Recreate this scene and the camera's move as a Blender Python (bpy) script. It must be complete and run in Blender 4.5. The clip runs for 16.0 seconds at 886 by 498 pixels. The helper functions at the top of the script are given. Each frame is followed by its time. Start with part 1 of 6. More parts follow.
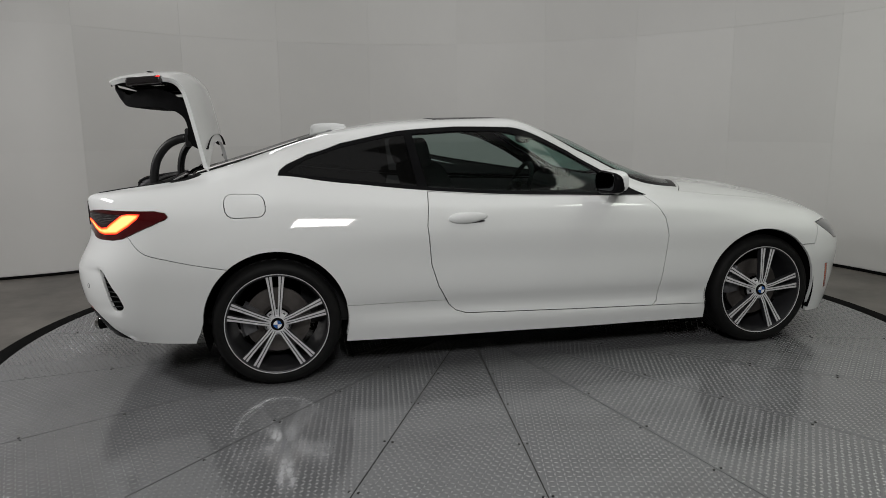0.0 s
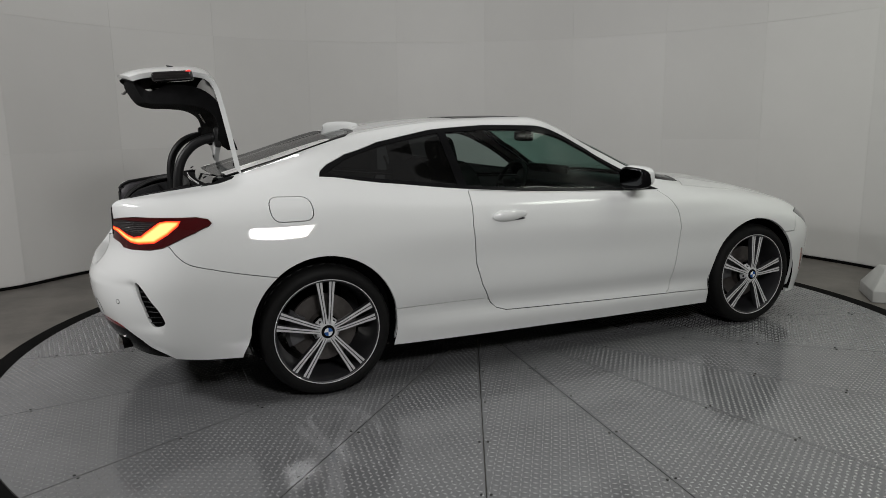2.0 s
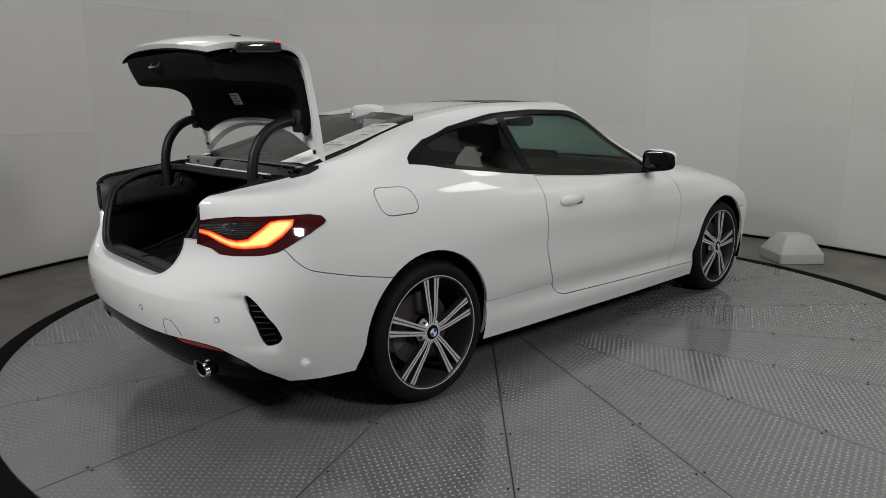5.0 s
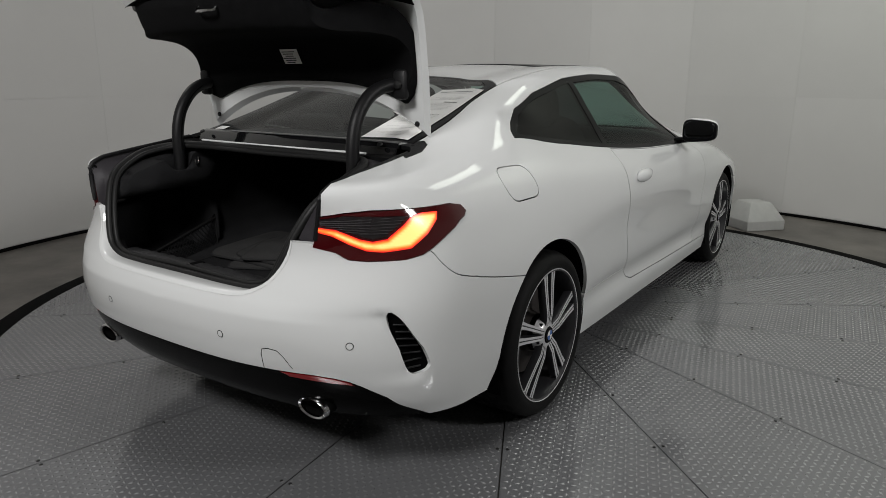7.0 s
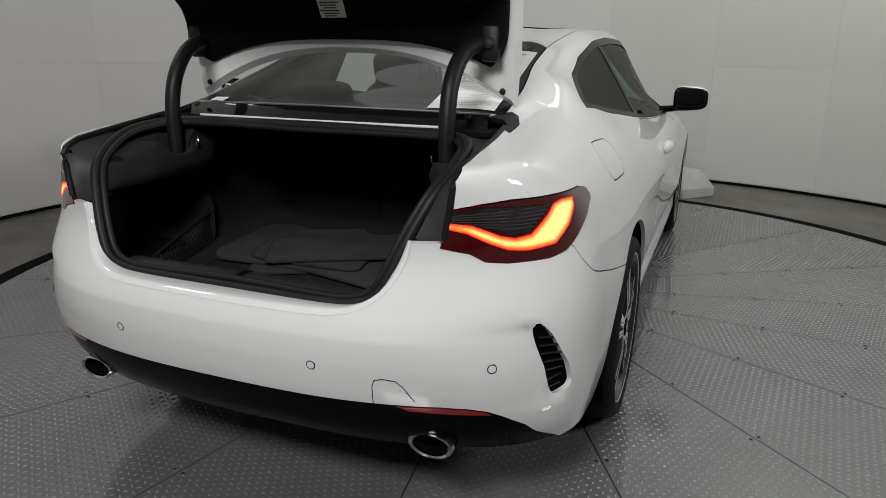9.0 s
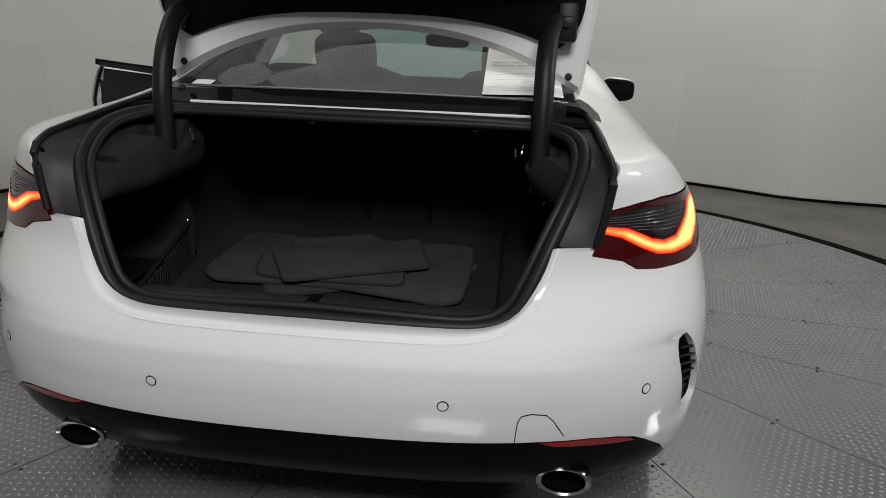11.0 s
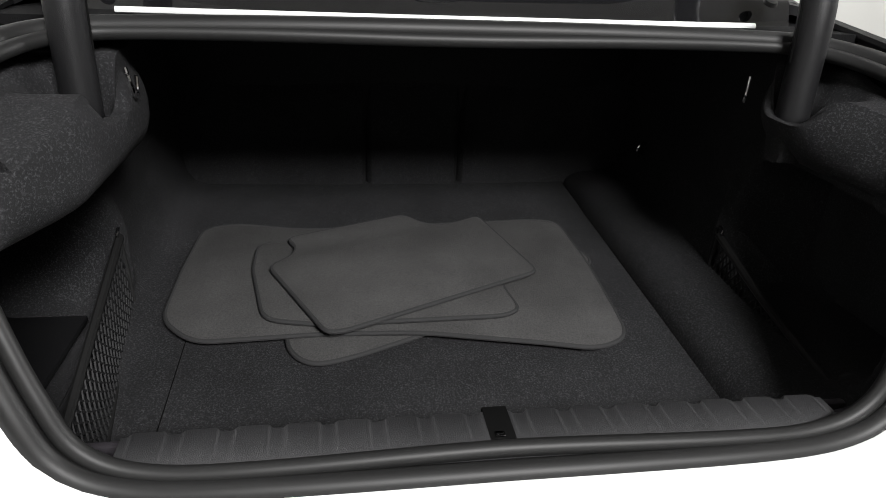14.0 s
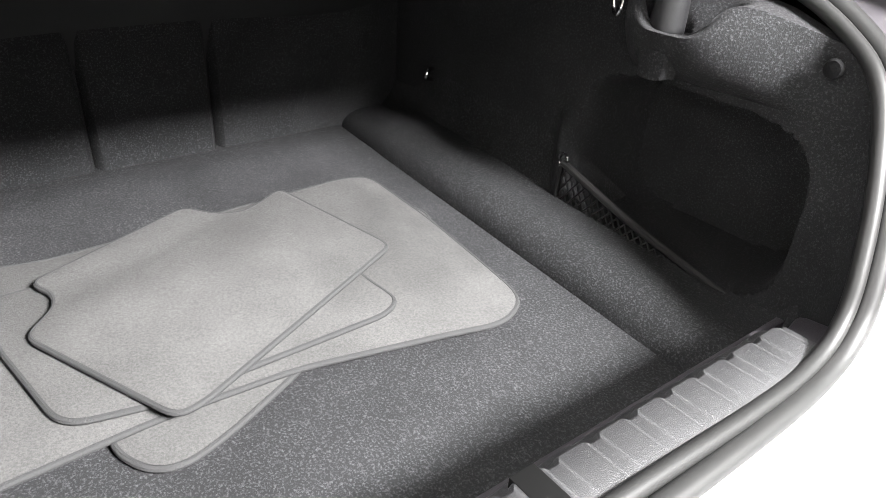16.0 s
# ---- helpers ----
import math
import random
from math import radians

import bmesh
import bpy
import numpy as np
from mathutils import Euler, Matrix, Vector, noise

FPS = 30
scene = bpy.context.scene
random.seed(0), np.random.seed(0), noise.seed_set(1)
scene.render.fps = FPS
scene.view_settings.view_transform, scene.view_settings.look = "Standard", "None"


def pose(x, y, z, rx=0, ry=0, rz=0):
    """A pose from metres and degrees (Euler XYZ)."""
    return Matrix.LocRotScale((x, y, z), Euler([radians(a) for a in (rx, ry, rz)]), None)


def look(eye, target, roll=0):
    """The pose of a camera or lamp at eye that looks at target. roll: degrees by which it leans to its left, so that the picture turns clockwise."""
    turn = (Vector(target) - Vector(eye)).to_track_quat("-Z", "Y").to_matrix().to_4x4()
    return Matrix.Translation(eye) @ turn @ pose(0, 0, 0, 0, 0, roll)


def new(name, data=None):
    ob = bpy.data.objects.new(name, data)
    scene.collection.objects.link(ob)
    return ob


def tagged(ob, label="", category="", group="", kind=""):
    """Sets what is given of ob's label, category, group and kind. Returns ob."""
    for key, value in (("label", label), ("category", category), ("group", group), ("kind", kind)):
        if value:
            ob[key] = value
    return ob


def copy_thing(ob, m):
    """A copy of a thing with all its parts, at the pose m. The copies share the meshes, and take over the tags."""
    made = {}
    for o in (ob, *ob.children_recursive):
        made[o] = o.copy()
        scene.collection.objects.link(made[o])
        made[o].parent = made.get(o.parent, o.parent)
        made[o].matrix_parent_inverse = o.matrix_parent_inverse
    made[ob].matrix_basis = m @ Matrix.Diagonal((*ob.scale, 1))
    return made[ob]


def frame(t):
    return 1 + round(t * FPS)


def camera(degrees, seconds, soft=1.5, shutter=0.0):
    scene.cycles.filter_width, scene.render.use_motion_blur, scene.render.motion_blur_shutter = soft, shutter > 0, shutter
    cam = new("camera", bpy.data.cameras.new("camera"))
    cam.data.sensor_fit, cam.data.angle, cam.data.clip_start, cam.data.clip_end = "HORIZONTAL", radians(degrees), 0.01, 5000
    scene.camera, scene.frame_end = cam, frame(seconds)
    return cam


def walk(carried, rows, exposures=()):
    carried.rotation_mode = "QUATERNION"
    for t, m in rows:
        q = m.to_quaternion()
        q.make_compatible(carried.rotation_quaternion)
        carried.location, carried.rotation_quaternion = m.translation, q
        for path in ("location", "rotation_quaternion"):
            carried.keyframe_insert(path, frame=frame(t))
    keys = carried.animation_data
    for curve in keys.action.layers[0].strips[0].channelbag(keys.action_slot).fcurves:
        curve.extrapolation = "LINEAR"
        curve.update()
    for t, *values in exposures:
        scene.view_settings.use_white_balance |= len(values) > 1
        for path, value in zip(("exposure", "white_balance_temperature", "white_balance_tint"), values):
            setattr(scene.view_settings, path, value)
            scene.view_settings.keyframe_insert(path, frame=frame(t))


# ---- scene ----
cam = camera(65.5, 16.0, 0.55)
PATH = [
    (0, (-1.304, -4.452, 1.336), (-0.892, -2.527, 0.981), -0.7),
    (0.5, (-1.539, -4.383, 1.358), (-1.032, -2.484, 0.992), -0.7),
    (1, (-1.758, -4.311, 1.379), (-1.153, -2.443, 1.0), -0.5),
    (1.5, (-1.972, -4.243, 1.34), (-1.281, -2.401, 0.977), -0.9),
    (2, (-2.195, -4.152, 1.342), (-1.418, -2.345, 0.981), -0.8),
    (2.5, (-2.407, -4.05, 1.358), (-1.547, -2.282, 0.991), -0.5),
    (3, (-2.615, -3.95, 1.353), (-1.669, -2.225, 0.99), -0.3),
    (3.5, (-2.829, -3.837, 1.361), (-1.796, -2.164, 0.995), -0.4),
    (3.7, (-2.915, -3.744, 1.316), (-1.837, -2.096, 0.97), -0.6),
    (5.8, (-3.613, -2.733, 1.352), (-2.179, -1.415, 0.897), -0.1),
    (6, (-3.629, -2.613, 1.339), (-2.176, -1.317, 0.881), -0.2),
    (6.5, (-3.706, -2.298, 1.307), (-2.184, -1.088, 0.836), 0.2),
    (7, (-3.76, -1.992, 1.314), (-2.155, -0.902, 0.827), 0.2),
    (7.5, (-3.791, -1.722, 1.305), (-2.116, -0.749, 0.81), 0.6),
    (8, (-3.801, -1.521, 1.296), (-2.089, -0.633, 0.767), 0.5),
    (8.5, (-3.806, -1.334, 1.281), (-2.059, -0.527, 0.734), 0.4),
    (8.7, (-3.795, -1.264, 1.278), (-2.037, -0.488, 0.724), 0.4),
    (10.8, (-3.694, -0.468, 1.209), (-1.785, -0.246, 0.655), 2.4),
    (11, (-3.695, -0.409, 1.217), (-1.786, -0.218, 0.652), 2.2),
    (11.5, (-3.634, -0.267, 1.219), (-1.728, -0.09, 0.639), 1.3),
    (12, (-3.514, -0.16, 1.22), (-1.617, -0.066, 0.595), -0.2),
    (12.5, (-3.398, -0.047, 1.214), (-1.51, -0.086, 0.555), -0.4),
    (13, (-3.266, 0.097, 1.194), (-1.411, -0.119, 0.477), 2.0),
    (13.5, (-3.124, 0.166, 1.178), (-1.299, -0.074, 0.397), 2.3),
    (14, (-2.921, 0.161, 1.157), (-1.123, -0.128, 0.331), 2.5),
    (14.5, (-2.73, 0.236, 1.115), (-1.011, -0.28, 0.231), 2.5),
    (15, (-2.588, 0.309, 1.109), (-1.059, -0.526, 0.126), 1.8),
    (15.5, (-2.576, 0.315, 1.117), (-1.182, -0.724, 0.128), 2.9),
    (16, (-2.585, 0.311, 1.123), (-1.232, -0.776, 0.129), 3.3),
]
EXPOSURES = [(0.0, 0.40), (3.5, 0.40), (6.0, 0.32), (7.0, 0.26), (7.5, 0.34), (8.0, 0.44), (10.5, 0.42), (12.5, 0.44), (13.0, 0.62), (13.6, 0.84), (14.0, 2.0), (14.5, 4.45), (15.0, 4.68), (16.0, 4.85)]
walk(cam, [(t, look(e, g, r)) for t, e, g, r in PATH], EXPOSURES)

# ---------------------------------------------------------------- light
world = bpy.data.worlds.new("world")
scene.world = world
world.use_nodes = True
world.node_tree.nodes["Background"].inputs[0].default_value = (0.9, 0.95, 1.0, 1)
world.node_tree.nodes["Background"].inputs[1].default_value = 0.02


def area_lamp(x, y, z, sx, sy, power, target, spread, colour=(1.0, 0.99, 0.985)):
    data = bpy.data.lights.new("unseen_area_light", "AREA")
    data.shape, data.size, data.size_y, data.energy = "RECTANGLE", sx, sy, power
    data.color = colour
    data.spread = radians(spread)
    ob = new("unseen_area_light", data)
    ob.matrix_world = look((x, y, z), target)
    return ob


# Added overhead fill; no such bright ceiling panel is known in the studio.
area_lamp(0.6, 0.2, 4.35, 5.4, 5.4, 40, (0.6, 0.2, 0), 170)
area_lamp(-1.9, 2.9, 3.9, 0.9, 0.5, 7, (-2.2, 0.0, 0), 150)
area_lamp(2.2, -1.9, 4.2, 1.2, 1.2, 25, (3.3, -2.7, 0.8), 160, (0.93, 1.0, 0.88))
# One unseen lamp, put in twice: once for the boot, once for the flank.
area_lamp(-4.75, -0.68, 2.76, 1.0, 0.6, 45, (-1.9, 0.0, 0.6), 150)
area_lamp(-1.30, -4.85, 2.9, 0.75, 0.65, 50, (0.2, 0.0, 0.3), 160)


# ---------------------------------------------------------------- materials
def material(name, colour, rough=0.5, metal=0.0, noise_scale=0.0, vary=0.0, bump=0.0, bump_scale=0.0, coat=0.0, emit=None, spec=0.5):
    m = bpy.data.materials.new(name)
    m.use_nodes = True
    nt = m.node_tree
    b = nt.nodes["Principled BSDF"]
    b.inputs["Base Color"].default_value = (*colour, 1)
    b.inputs["Roughness"].default_value = rough
    b.inputs["Metallic"].default_value = metal
    b.inputs["Coat Weight"].default_value = coat
    b.inputs["Coat Roughness"].default_value = 0.03
    b.inputs["Specular IOR Level"].default_value = spec
    if emit:
        b.inputs["Emission Color"].default_value = (*emit[:3], 1)
        b.inputs["Emission Strength"].default_value = emit[3]
    co = nt.nodes.new("ShaderNodeTexCoord")
    if vary:
        n = nt.nodes.new("ShaderNodeTexNoise")
        n.inputs["Scale"].default_value = noise_scale
        n.inputs["Detail"].default_value = 6
        n.inputs["Roughness"].default_value = 0.65
        nt.links.new(co.outputs["Object"], n.inputs["Vector"])
        r = nt.nodes.new("ShaderNodeMapRange")
        r.inputs["From Min"].default_value, r.inputs["From Max"].default_value = 0.3, 0.7
        r.inputs["To Min"].default_value, r.inputs["To Max"].default_value = 1 - vary, 1 + vary
        nt.links.new(n.outputs["Fac"], r.inputs["Value"])
        mul = nt.nodes.new("ShaderNodeVectorMath")
        mul.operation = "SCALE"
        mul.inputs[0].default_value = colour
        nt.links.new(r.outputs["Result"], mul.inputs["Scale"])
        nt.links.new(mul.outputs["Vector"], b.inputs["Base Color"])
    if bump:
        n2 = nt.nodes.new("ShaderNodeTexNoise")
        n2.inputs["Scale"].default_value = bump_scale
        n2.inputs["Detail"].default_value = 4
        nt.links.new(co.outputs["Object"], n2.inputs["Vector"])
        bn = nt.nodes.new("ShaderNodeBump")
        bn.inputs["Strength"].default_value = bump
        bn.inputs["Distance"].default_value = 0.003
        nt.links.new(n2.outputs["Fac"], bn.inputs["Height"])
        nt.links.new(bn.outputs["Normal"], b.inputs["Normal"])
    return m


def sheet_glass(name, tint, gloss=1.0):
    m = bpy.data.materials.new(name)
    m.use_nodes = True
    nt = m.node_tree
    nt.nodes.clear()
    out = nt.nodes.new("ShaderNodeOutputMaterial")
    tr = nt.nodes.new("ShaderNodeBsdfTransparent")
    tr.inputs[0].default_value = (*tint, 1)
    gl = nt.nodes.new("ShaderNodeBsdfGlossy")
    gl.inputs["Roughness"].default_value = 0.02
    lw = nt.nodes.new("ShaderNodeLayerWeight")
    lw.inputs["Blend"].default_value = 0.5
    pw = nt.nodes.new("ShaderNodeMath")
    pw.operation = "POWER"
    pw.inputs[1].default_value = 5.0
    fr = nt.nodes.new("ShaderNodeMath")
    fr.operation = "MULTIPLY_ADD"
    fr.inputs[1].default_value, fr.inputs[2].default_value = 0.92 * gloss, 0.045 * gloss
    nt.links.new(lw.outputs["Facing"], pw.inputs[0])
    nt.links.new(pw.outputs[0], fr.inputs[0])
    mx = nt.nodes.new("ShaderNodeMixShader")
    nt.links.new(fr.outputs[0], mx.inputs[0])
    nt.links.new(tr.outputs[0], mx.inputs[1])
    nt.links.new(gl.outputs[0], mx.inputs[2])
    nt.links.new(mx.outputs[0], out.inputs[0])
    return m


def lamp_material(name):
    """A lit bar with painted glow: red rim, through orange to yellow mid-width."""
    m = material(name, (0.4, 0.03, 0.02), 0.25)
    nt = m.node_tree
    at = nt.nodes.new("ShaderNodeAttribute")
    at.attribute_name = "painted_glow"
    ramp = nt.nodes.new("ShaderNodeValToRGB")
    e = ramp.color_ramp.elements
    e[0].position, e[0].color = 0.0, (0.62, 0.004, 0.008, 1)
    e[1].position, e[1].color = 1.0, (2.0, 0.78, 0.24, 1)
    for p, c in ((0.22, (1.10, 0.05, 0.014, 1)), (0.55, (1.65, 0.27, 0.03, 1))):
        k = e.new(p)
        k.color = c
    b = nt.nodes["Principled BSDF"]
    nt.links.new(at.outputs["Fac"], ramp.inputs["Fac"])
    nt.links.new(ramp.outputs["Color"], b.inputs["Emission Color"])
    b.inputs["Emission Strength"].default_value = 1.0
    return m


M = {}
M["paint"] = material("white_car_paint", (0.66, 0.67, 0.665), 0.6, 0, coat=1.0, spec=0.08)
M["black_gloss"] = material("satin_black_trim", (0.005, 0.005, 0.0055), 0.22, spec=0.04)
M["rail_gloss"] = material("gloss_black_rail", (0.006, 0.006, 0.0065), 0.06, coat=1.0)
M["valance"] = material("black_valance_plastic", (0.003, 0.003, 0.003), 0.2, bump=0.02, bump_scale=300, spec=0.045)
M["black_plastic"] = material("black_plastic", (0.006, 0.006, 0.0065), 0.45, bump=0.15, bump_scale=900, spec=0.25)
M["dark_plastic"] = material("dark_grey_plastic", (0.024, 0.0215, 0.025), 0.5, spec=0.35, bump=0.2, bump_scale=1200, noise_scale=8, vary=0.1)
M["rubber"] = material("rubber_seal", (0.010, 0.010, 0.010), 0.5, spec=0.25)
M["tyre"] = material("tyre_rubber", (0.006, 0.006, 0.006), 0.62, bump=0.1, bump_scale=300, noise_scale=9, vary=0.25, spec=0.14)
# Near-black colour carries the lack of light under the car and in gaps.
M["void"] = material("shade_and_liner_black", (0.003, 0.003, 0.003), 0.9, spec=0.05)
M["glass_dark"] = sheet_glass("privacy_glass", (0.03, 0.033, 0.034), 0.36)
M["glass_side"] = sheet_glass("tinted_side_glass", (0.28, 0.36, 0.335), 0.42)
M["glass_front"] = sheet_glass("windscreen_glass", (0.62, 0.88, 0.80))
M["glass_rear"] = sheet_glass("heated_rear_glass", (0.55, 0.61, 0.59), 0.8)
M["lamp_red"] = material("red_lamp_lens", (0.048, 0.0007, 0.0020), 0.08, coat=1.0)
M["lamp_smoke"] = material("smoked_lamp_lens", (0.012, 0.010, 0.011), 0.1, coat=1.0)
M["lamp_glow"] = material("lit_tail_lamp", (0.5, 0.02, 0.02), 0.3, emit=(1.0, 0.022, 0.014, 1.0))
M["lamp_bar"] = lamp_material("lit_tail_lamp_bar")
M["reflector"] = material("red_reflector", (0.22, 0.008, 0.010), 0.15, coat=1.0)
M["chrome"] = material("polished_steel", (0.62, 0.62, 0.62), 0.12, 1.0)
M["rim_silver"] = material("machined_alloy", (0.66, 0.66, 0.67), 0.28, 0.35)
M["rim_dark"] = material("dark_grey_alloy", (0.035, 0.035, 0.038), 0.35, 0.4, coat=0.4)
M["disc"] = material("brake_disc_iron", (0.11, 0.10, 0.095), 0.38, 0.7, noise_scale=20, vary=0.2)
M["caliper"] = material("cast_brake_caliper", (0.10, 0.10, 0.105), 0.45, 0.4, noise_scale=30, vary=0.2)
M["amber"] = material("amber_marker_lens", (0.30, 0.05, 0.015), 0.2, coat=1.0)
M["clear_lens"] = material("clear_headlamp_lens", (0.10, 0.105, 0.11), 0.1, 0.2, coat=1.0)
M["lid_inner"] = material("black_felt_liner", (0.0045, 0.0045, 0.0048), 0.95, bump=0.5, bump_scale=500, noise_scale=30, vary=0.3, spec=0.1)
M["wall"] = material("white_painted_wall", (0.60, 0.595, 0.58), 0.55, noise_scale=0.6, vary=0.03, bump=0.06, bump_scale=25)
M["concrete"] = material("worn_concrete", (0.105, 0.096, 0.085), 0.42, noise_scale=2.2, vary=0.45, bump=0.12, bump_scale=40)
M["plate"] = material("grey_painted_tread_plate", (0.172, 0.174, 0.180), 0.12, 0.3, noise_scale=2.5, vary=0.10, spec=0.8, bump=0.02, bump_scale=10)
M["tread"] = material("worn_tread_lozenge", (0.31, 0.312, 0.318), 0.18, 0.55, noise_scale=3, vary=0.15, spec=0.9)
M["ring"] = material("black_edge_ring", (0.0035, 0.0035, 0.0035), 0.8, noise_scale=5, vary=0.3, spec=0.05)
M["headliner"] = material("grey_headliner_cloth", (0.25, 0.25, 0.245), 0.9)
M["block"] = material("pale_grey_block_paint", (0.42, 0.42, 0.41), 0.5, noise_scale=5, vary=0.08)
M["seat"] = material("black_leatherette", (0.008, 0.008, 0.0085), 0.65, bump=0.15, bump_scale=400, spec=0.25)


# ---------------------------------------------------------------- mesh helpers
def mesh_object(name, verts, faces, mat, parent=None, label="", smooth=True, normals=None):
    me = bpy.data.meshes.new(name)
    me.from_pydata([tuple(map(float, v)) for v in verts], [], [tuple(map(int, f)) for f in faces])
    me.update()
    if smooth:
        me.polygons.foreach_set("use_smooth", [True] * len(me.polygons))
    if normals is not None:
        me.normals_split_custom_set_from_vertices([tuple(map(float, n)) for n in normals])
    me.materials.append(mat)
    ob = new(name, me)
    ob.parent = parent
    if label:
        tagged(ob, label)
    return ob


def part(name, bm, mat, parent, label="", smooth=True):
    me = bpy.data.meshes.new(name)
    bm.normal_update()
    bm.to_mesh(me)
    bm.free()
    me.polygons.foreach_set("use_smooth", [smooth] * len(me.polygons))
    if smooth:
        me.set_sharp_from_angle(angle=radians(38))
    me.materials.append(mat)
    ob = new(name, me)
    ob.parent = parent
    if label:
        tagged(ob, label)
    return ob


def box_bm(sx, sy, sz, at=(0, 0, 0), bevel=0.0, turn=None, segments=2):
    bm = bmesh.new()
    bmesh.ops.create_cube(bm, size=1, matrix=Matrix.Diagonal((sx, sy, sz, 1)))
    if bevel:
        bmesh.ops.bevel(bm, geom=bm.edges[:], offset=bevel, segments=segments, profile=0.5, affect="EDGES")
    m = Matrix.Translation(at)
    if turn is not None:
        m = m @ Euler([radians(a) for a in turn]).to_matrix().to_4x4()
    bmesh.ops.transform(bm, matrix=m, verts=bm.verts)
    return bm


def lathe(profile, steps=48):
    """Profile of (radius, y) turned about the y axis."""
    bm = bmesh.new()
    rings = []
    for i in range(steps):
        a = 2 * math.pi * i / steps
        rings.append([bm.verts.new((r * math.cos(a), y, r * math.sin(a))) for r, y in profile])
    for i in range(steps):
        p, q = rings[i], rings[(i + 1) % steps]
        for j in range(len(profile) - 1):
            bm.faces.new((p[j], p[j + 1], q[j + 1], q[j]))
    bmesh.ops.recalc_face_normals(bm, faces=bm.faces)
    return bm


def tube_bm(points, radius, sides=10, closed=False, squash=1.0):
    """A round bar along points."""
    pts = [Vector(p) for p in points]
    n = len(pts)
    bm = bmesh.new()
    rings = []
    up = Vector((0.13, 0.21, 0.97))
    for i, p in enumerate(pts):
        a = pts[(i - 1) % n] if closed or i else p
        b = pts[(i + 1) % n] if closed or i < n - 1 else p
        d = (b - a).normalized()
        s = d.cross(up).normalized()
        w = s.cross(d)
        rings.append([bm.verts.new(p + radius * (math.cos(t) * s + squash * math.sin(t) * w)) for t in (2 * math.pi * k / sides for k in range(sides))])
    for i in range(n if closed else n - 1):
        p, q = rings[i], rings[(i + 1) % n]
        for k in range(sides):
            bm.faces.new((p[k], p[(k + 1) % sides], q[(k + 1) % sides], q[k]))
    if not closed:
        bm.faces.new(rings[0][::-1])
        bm.faces.new(rings[-1])
    bmesh.ops.recalc_face_normals(bm, faces=bm.faces)
    return bm


def smooth_line(points, per=8, closed=False):
    """Catmull-Rom through points."""
    p = np.array(points, float)
    n = len(p)
    out = []
    for i in range(n if closed else n - 1):
        a, b, c, d = (p[(i + k) % n] if closed else p[min(max(i + k, 0), n - 1)] for k in (-1, 0, 1, 2))
        for t in np.arange(per) / per:
            out.append(0.5 * (2 * b + (c - a) * t + (2 * a - 5 * b + 4 * c - d) * t * t + (3 * b - a - 3 * c + d) * t ** 3))
    if not closed:
        out.append(p[-1])
    return np.array(out)


def round_poly(points, radius, steps=5):
    """2D polygon with rounded corners."""
    p = np.array(points, float)
    out = []
    for i in range(len(p)):
        a, b, c = p[i - 1], p[i], p[(i + 1) % len(p)]
        r1, r2 = min(radius, 0.45 * np.linalg.norm(a - b)), min(radius, 0.45 * np.linalg.norm(c - b))
        s, e = b + (a - b) / np.linalg.norm(a - b) * r1, b + (c - b) / np.linalg.norm(c - b) * r2
        for t in np.linspace(0, 1, steps):
            out.append((1 - t) ** 2 * s + 2 * t * (1 - t) * b + t * t * e)
    return np.array(out)


def slab_bm(outline, z0, z1, bevel=0.0):
    """Prism over a 2D outline."""
    bm = bmesh.new()
    lo = [bm.verts.new((x, y, z0)) for x, y in outline]
    hi = [bm.verts.new((x, y, z1)) for x, y in outline]
    n = len(lo)
    bm.faces.new(lo[::-1])
    top = bm.faces.new(hi)
    for i in range(n):
        bm.faces.new((lo[i], lo[(i + 1) % n], hi[(i + 1) % n], hi[i]))
    bmesh.ops.recalc_face_normals(bm, faces=bm.faces)
    if bevel:
        bmesh.ops.bevel(bm, geom=list(top.edges), offset=bevel, segments=2, profile=0.5, affect="EDGES")
    return bm


def grid_mesh(fn, us, vs):
    verts = [fn(u, v) for u in us for v in vs]
    n = len(vs)
    faces = [(i * n + j, i * n + j + 1, (i + 1) * n + j + 1, (i + 1) * n + j) for i in range(len(us) - 1) for j in range(n - 1)]
    return verts, faces


# ---------------------------------------------------------------- room
CX, CY, DECK_R = -0.22, -0.12, 2.80


def wall_radius(az):
    """Distance of the curved wall from the turntable's middle, by azimuth in degrees."""
    d = abs((az - 48 + 180) % 360 - 180)
    t = min(max((d - 88) / 40, 0), 1)
    return 3.95 + 0.12 * (d / 90) ** 2 + 2.7 * t * t * (3 - 2 * t)


WALL_H = 4.6
ang = [i * 2.0 for i in range(180)]
verts, faces = [], []
for a in ang:
    r = wall_radius(a)
    c, s = math.cos(radians(a)), math.sin(radians(a))
    for rr, z in ((r, 0.0), (r, WALL_H), (r + 0.12, WALL_H), (r + 0.12, 0.0)):
        verts.append((CX + rr * c, CY + rr * s, z))
for i in range(180):
    k = (i + 1) % 180
    for j in range(4):
        faces.append((i * 4 + j, k * 4 + j, k * 4 + (j + 1) % 4, i * 4 + (j + 1) % 4))
wall = tagged(mesh_object("wall_round", verts, faces, M["wall"]), "curved white painted studio wall of smooth panels", "wall", kind="structure")
wall.data.set_sharp_from_angle(angle=radians(40))

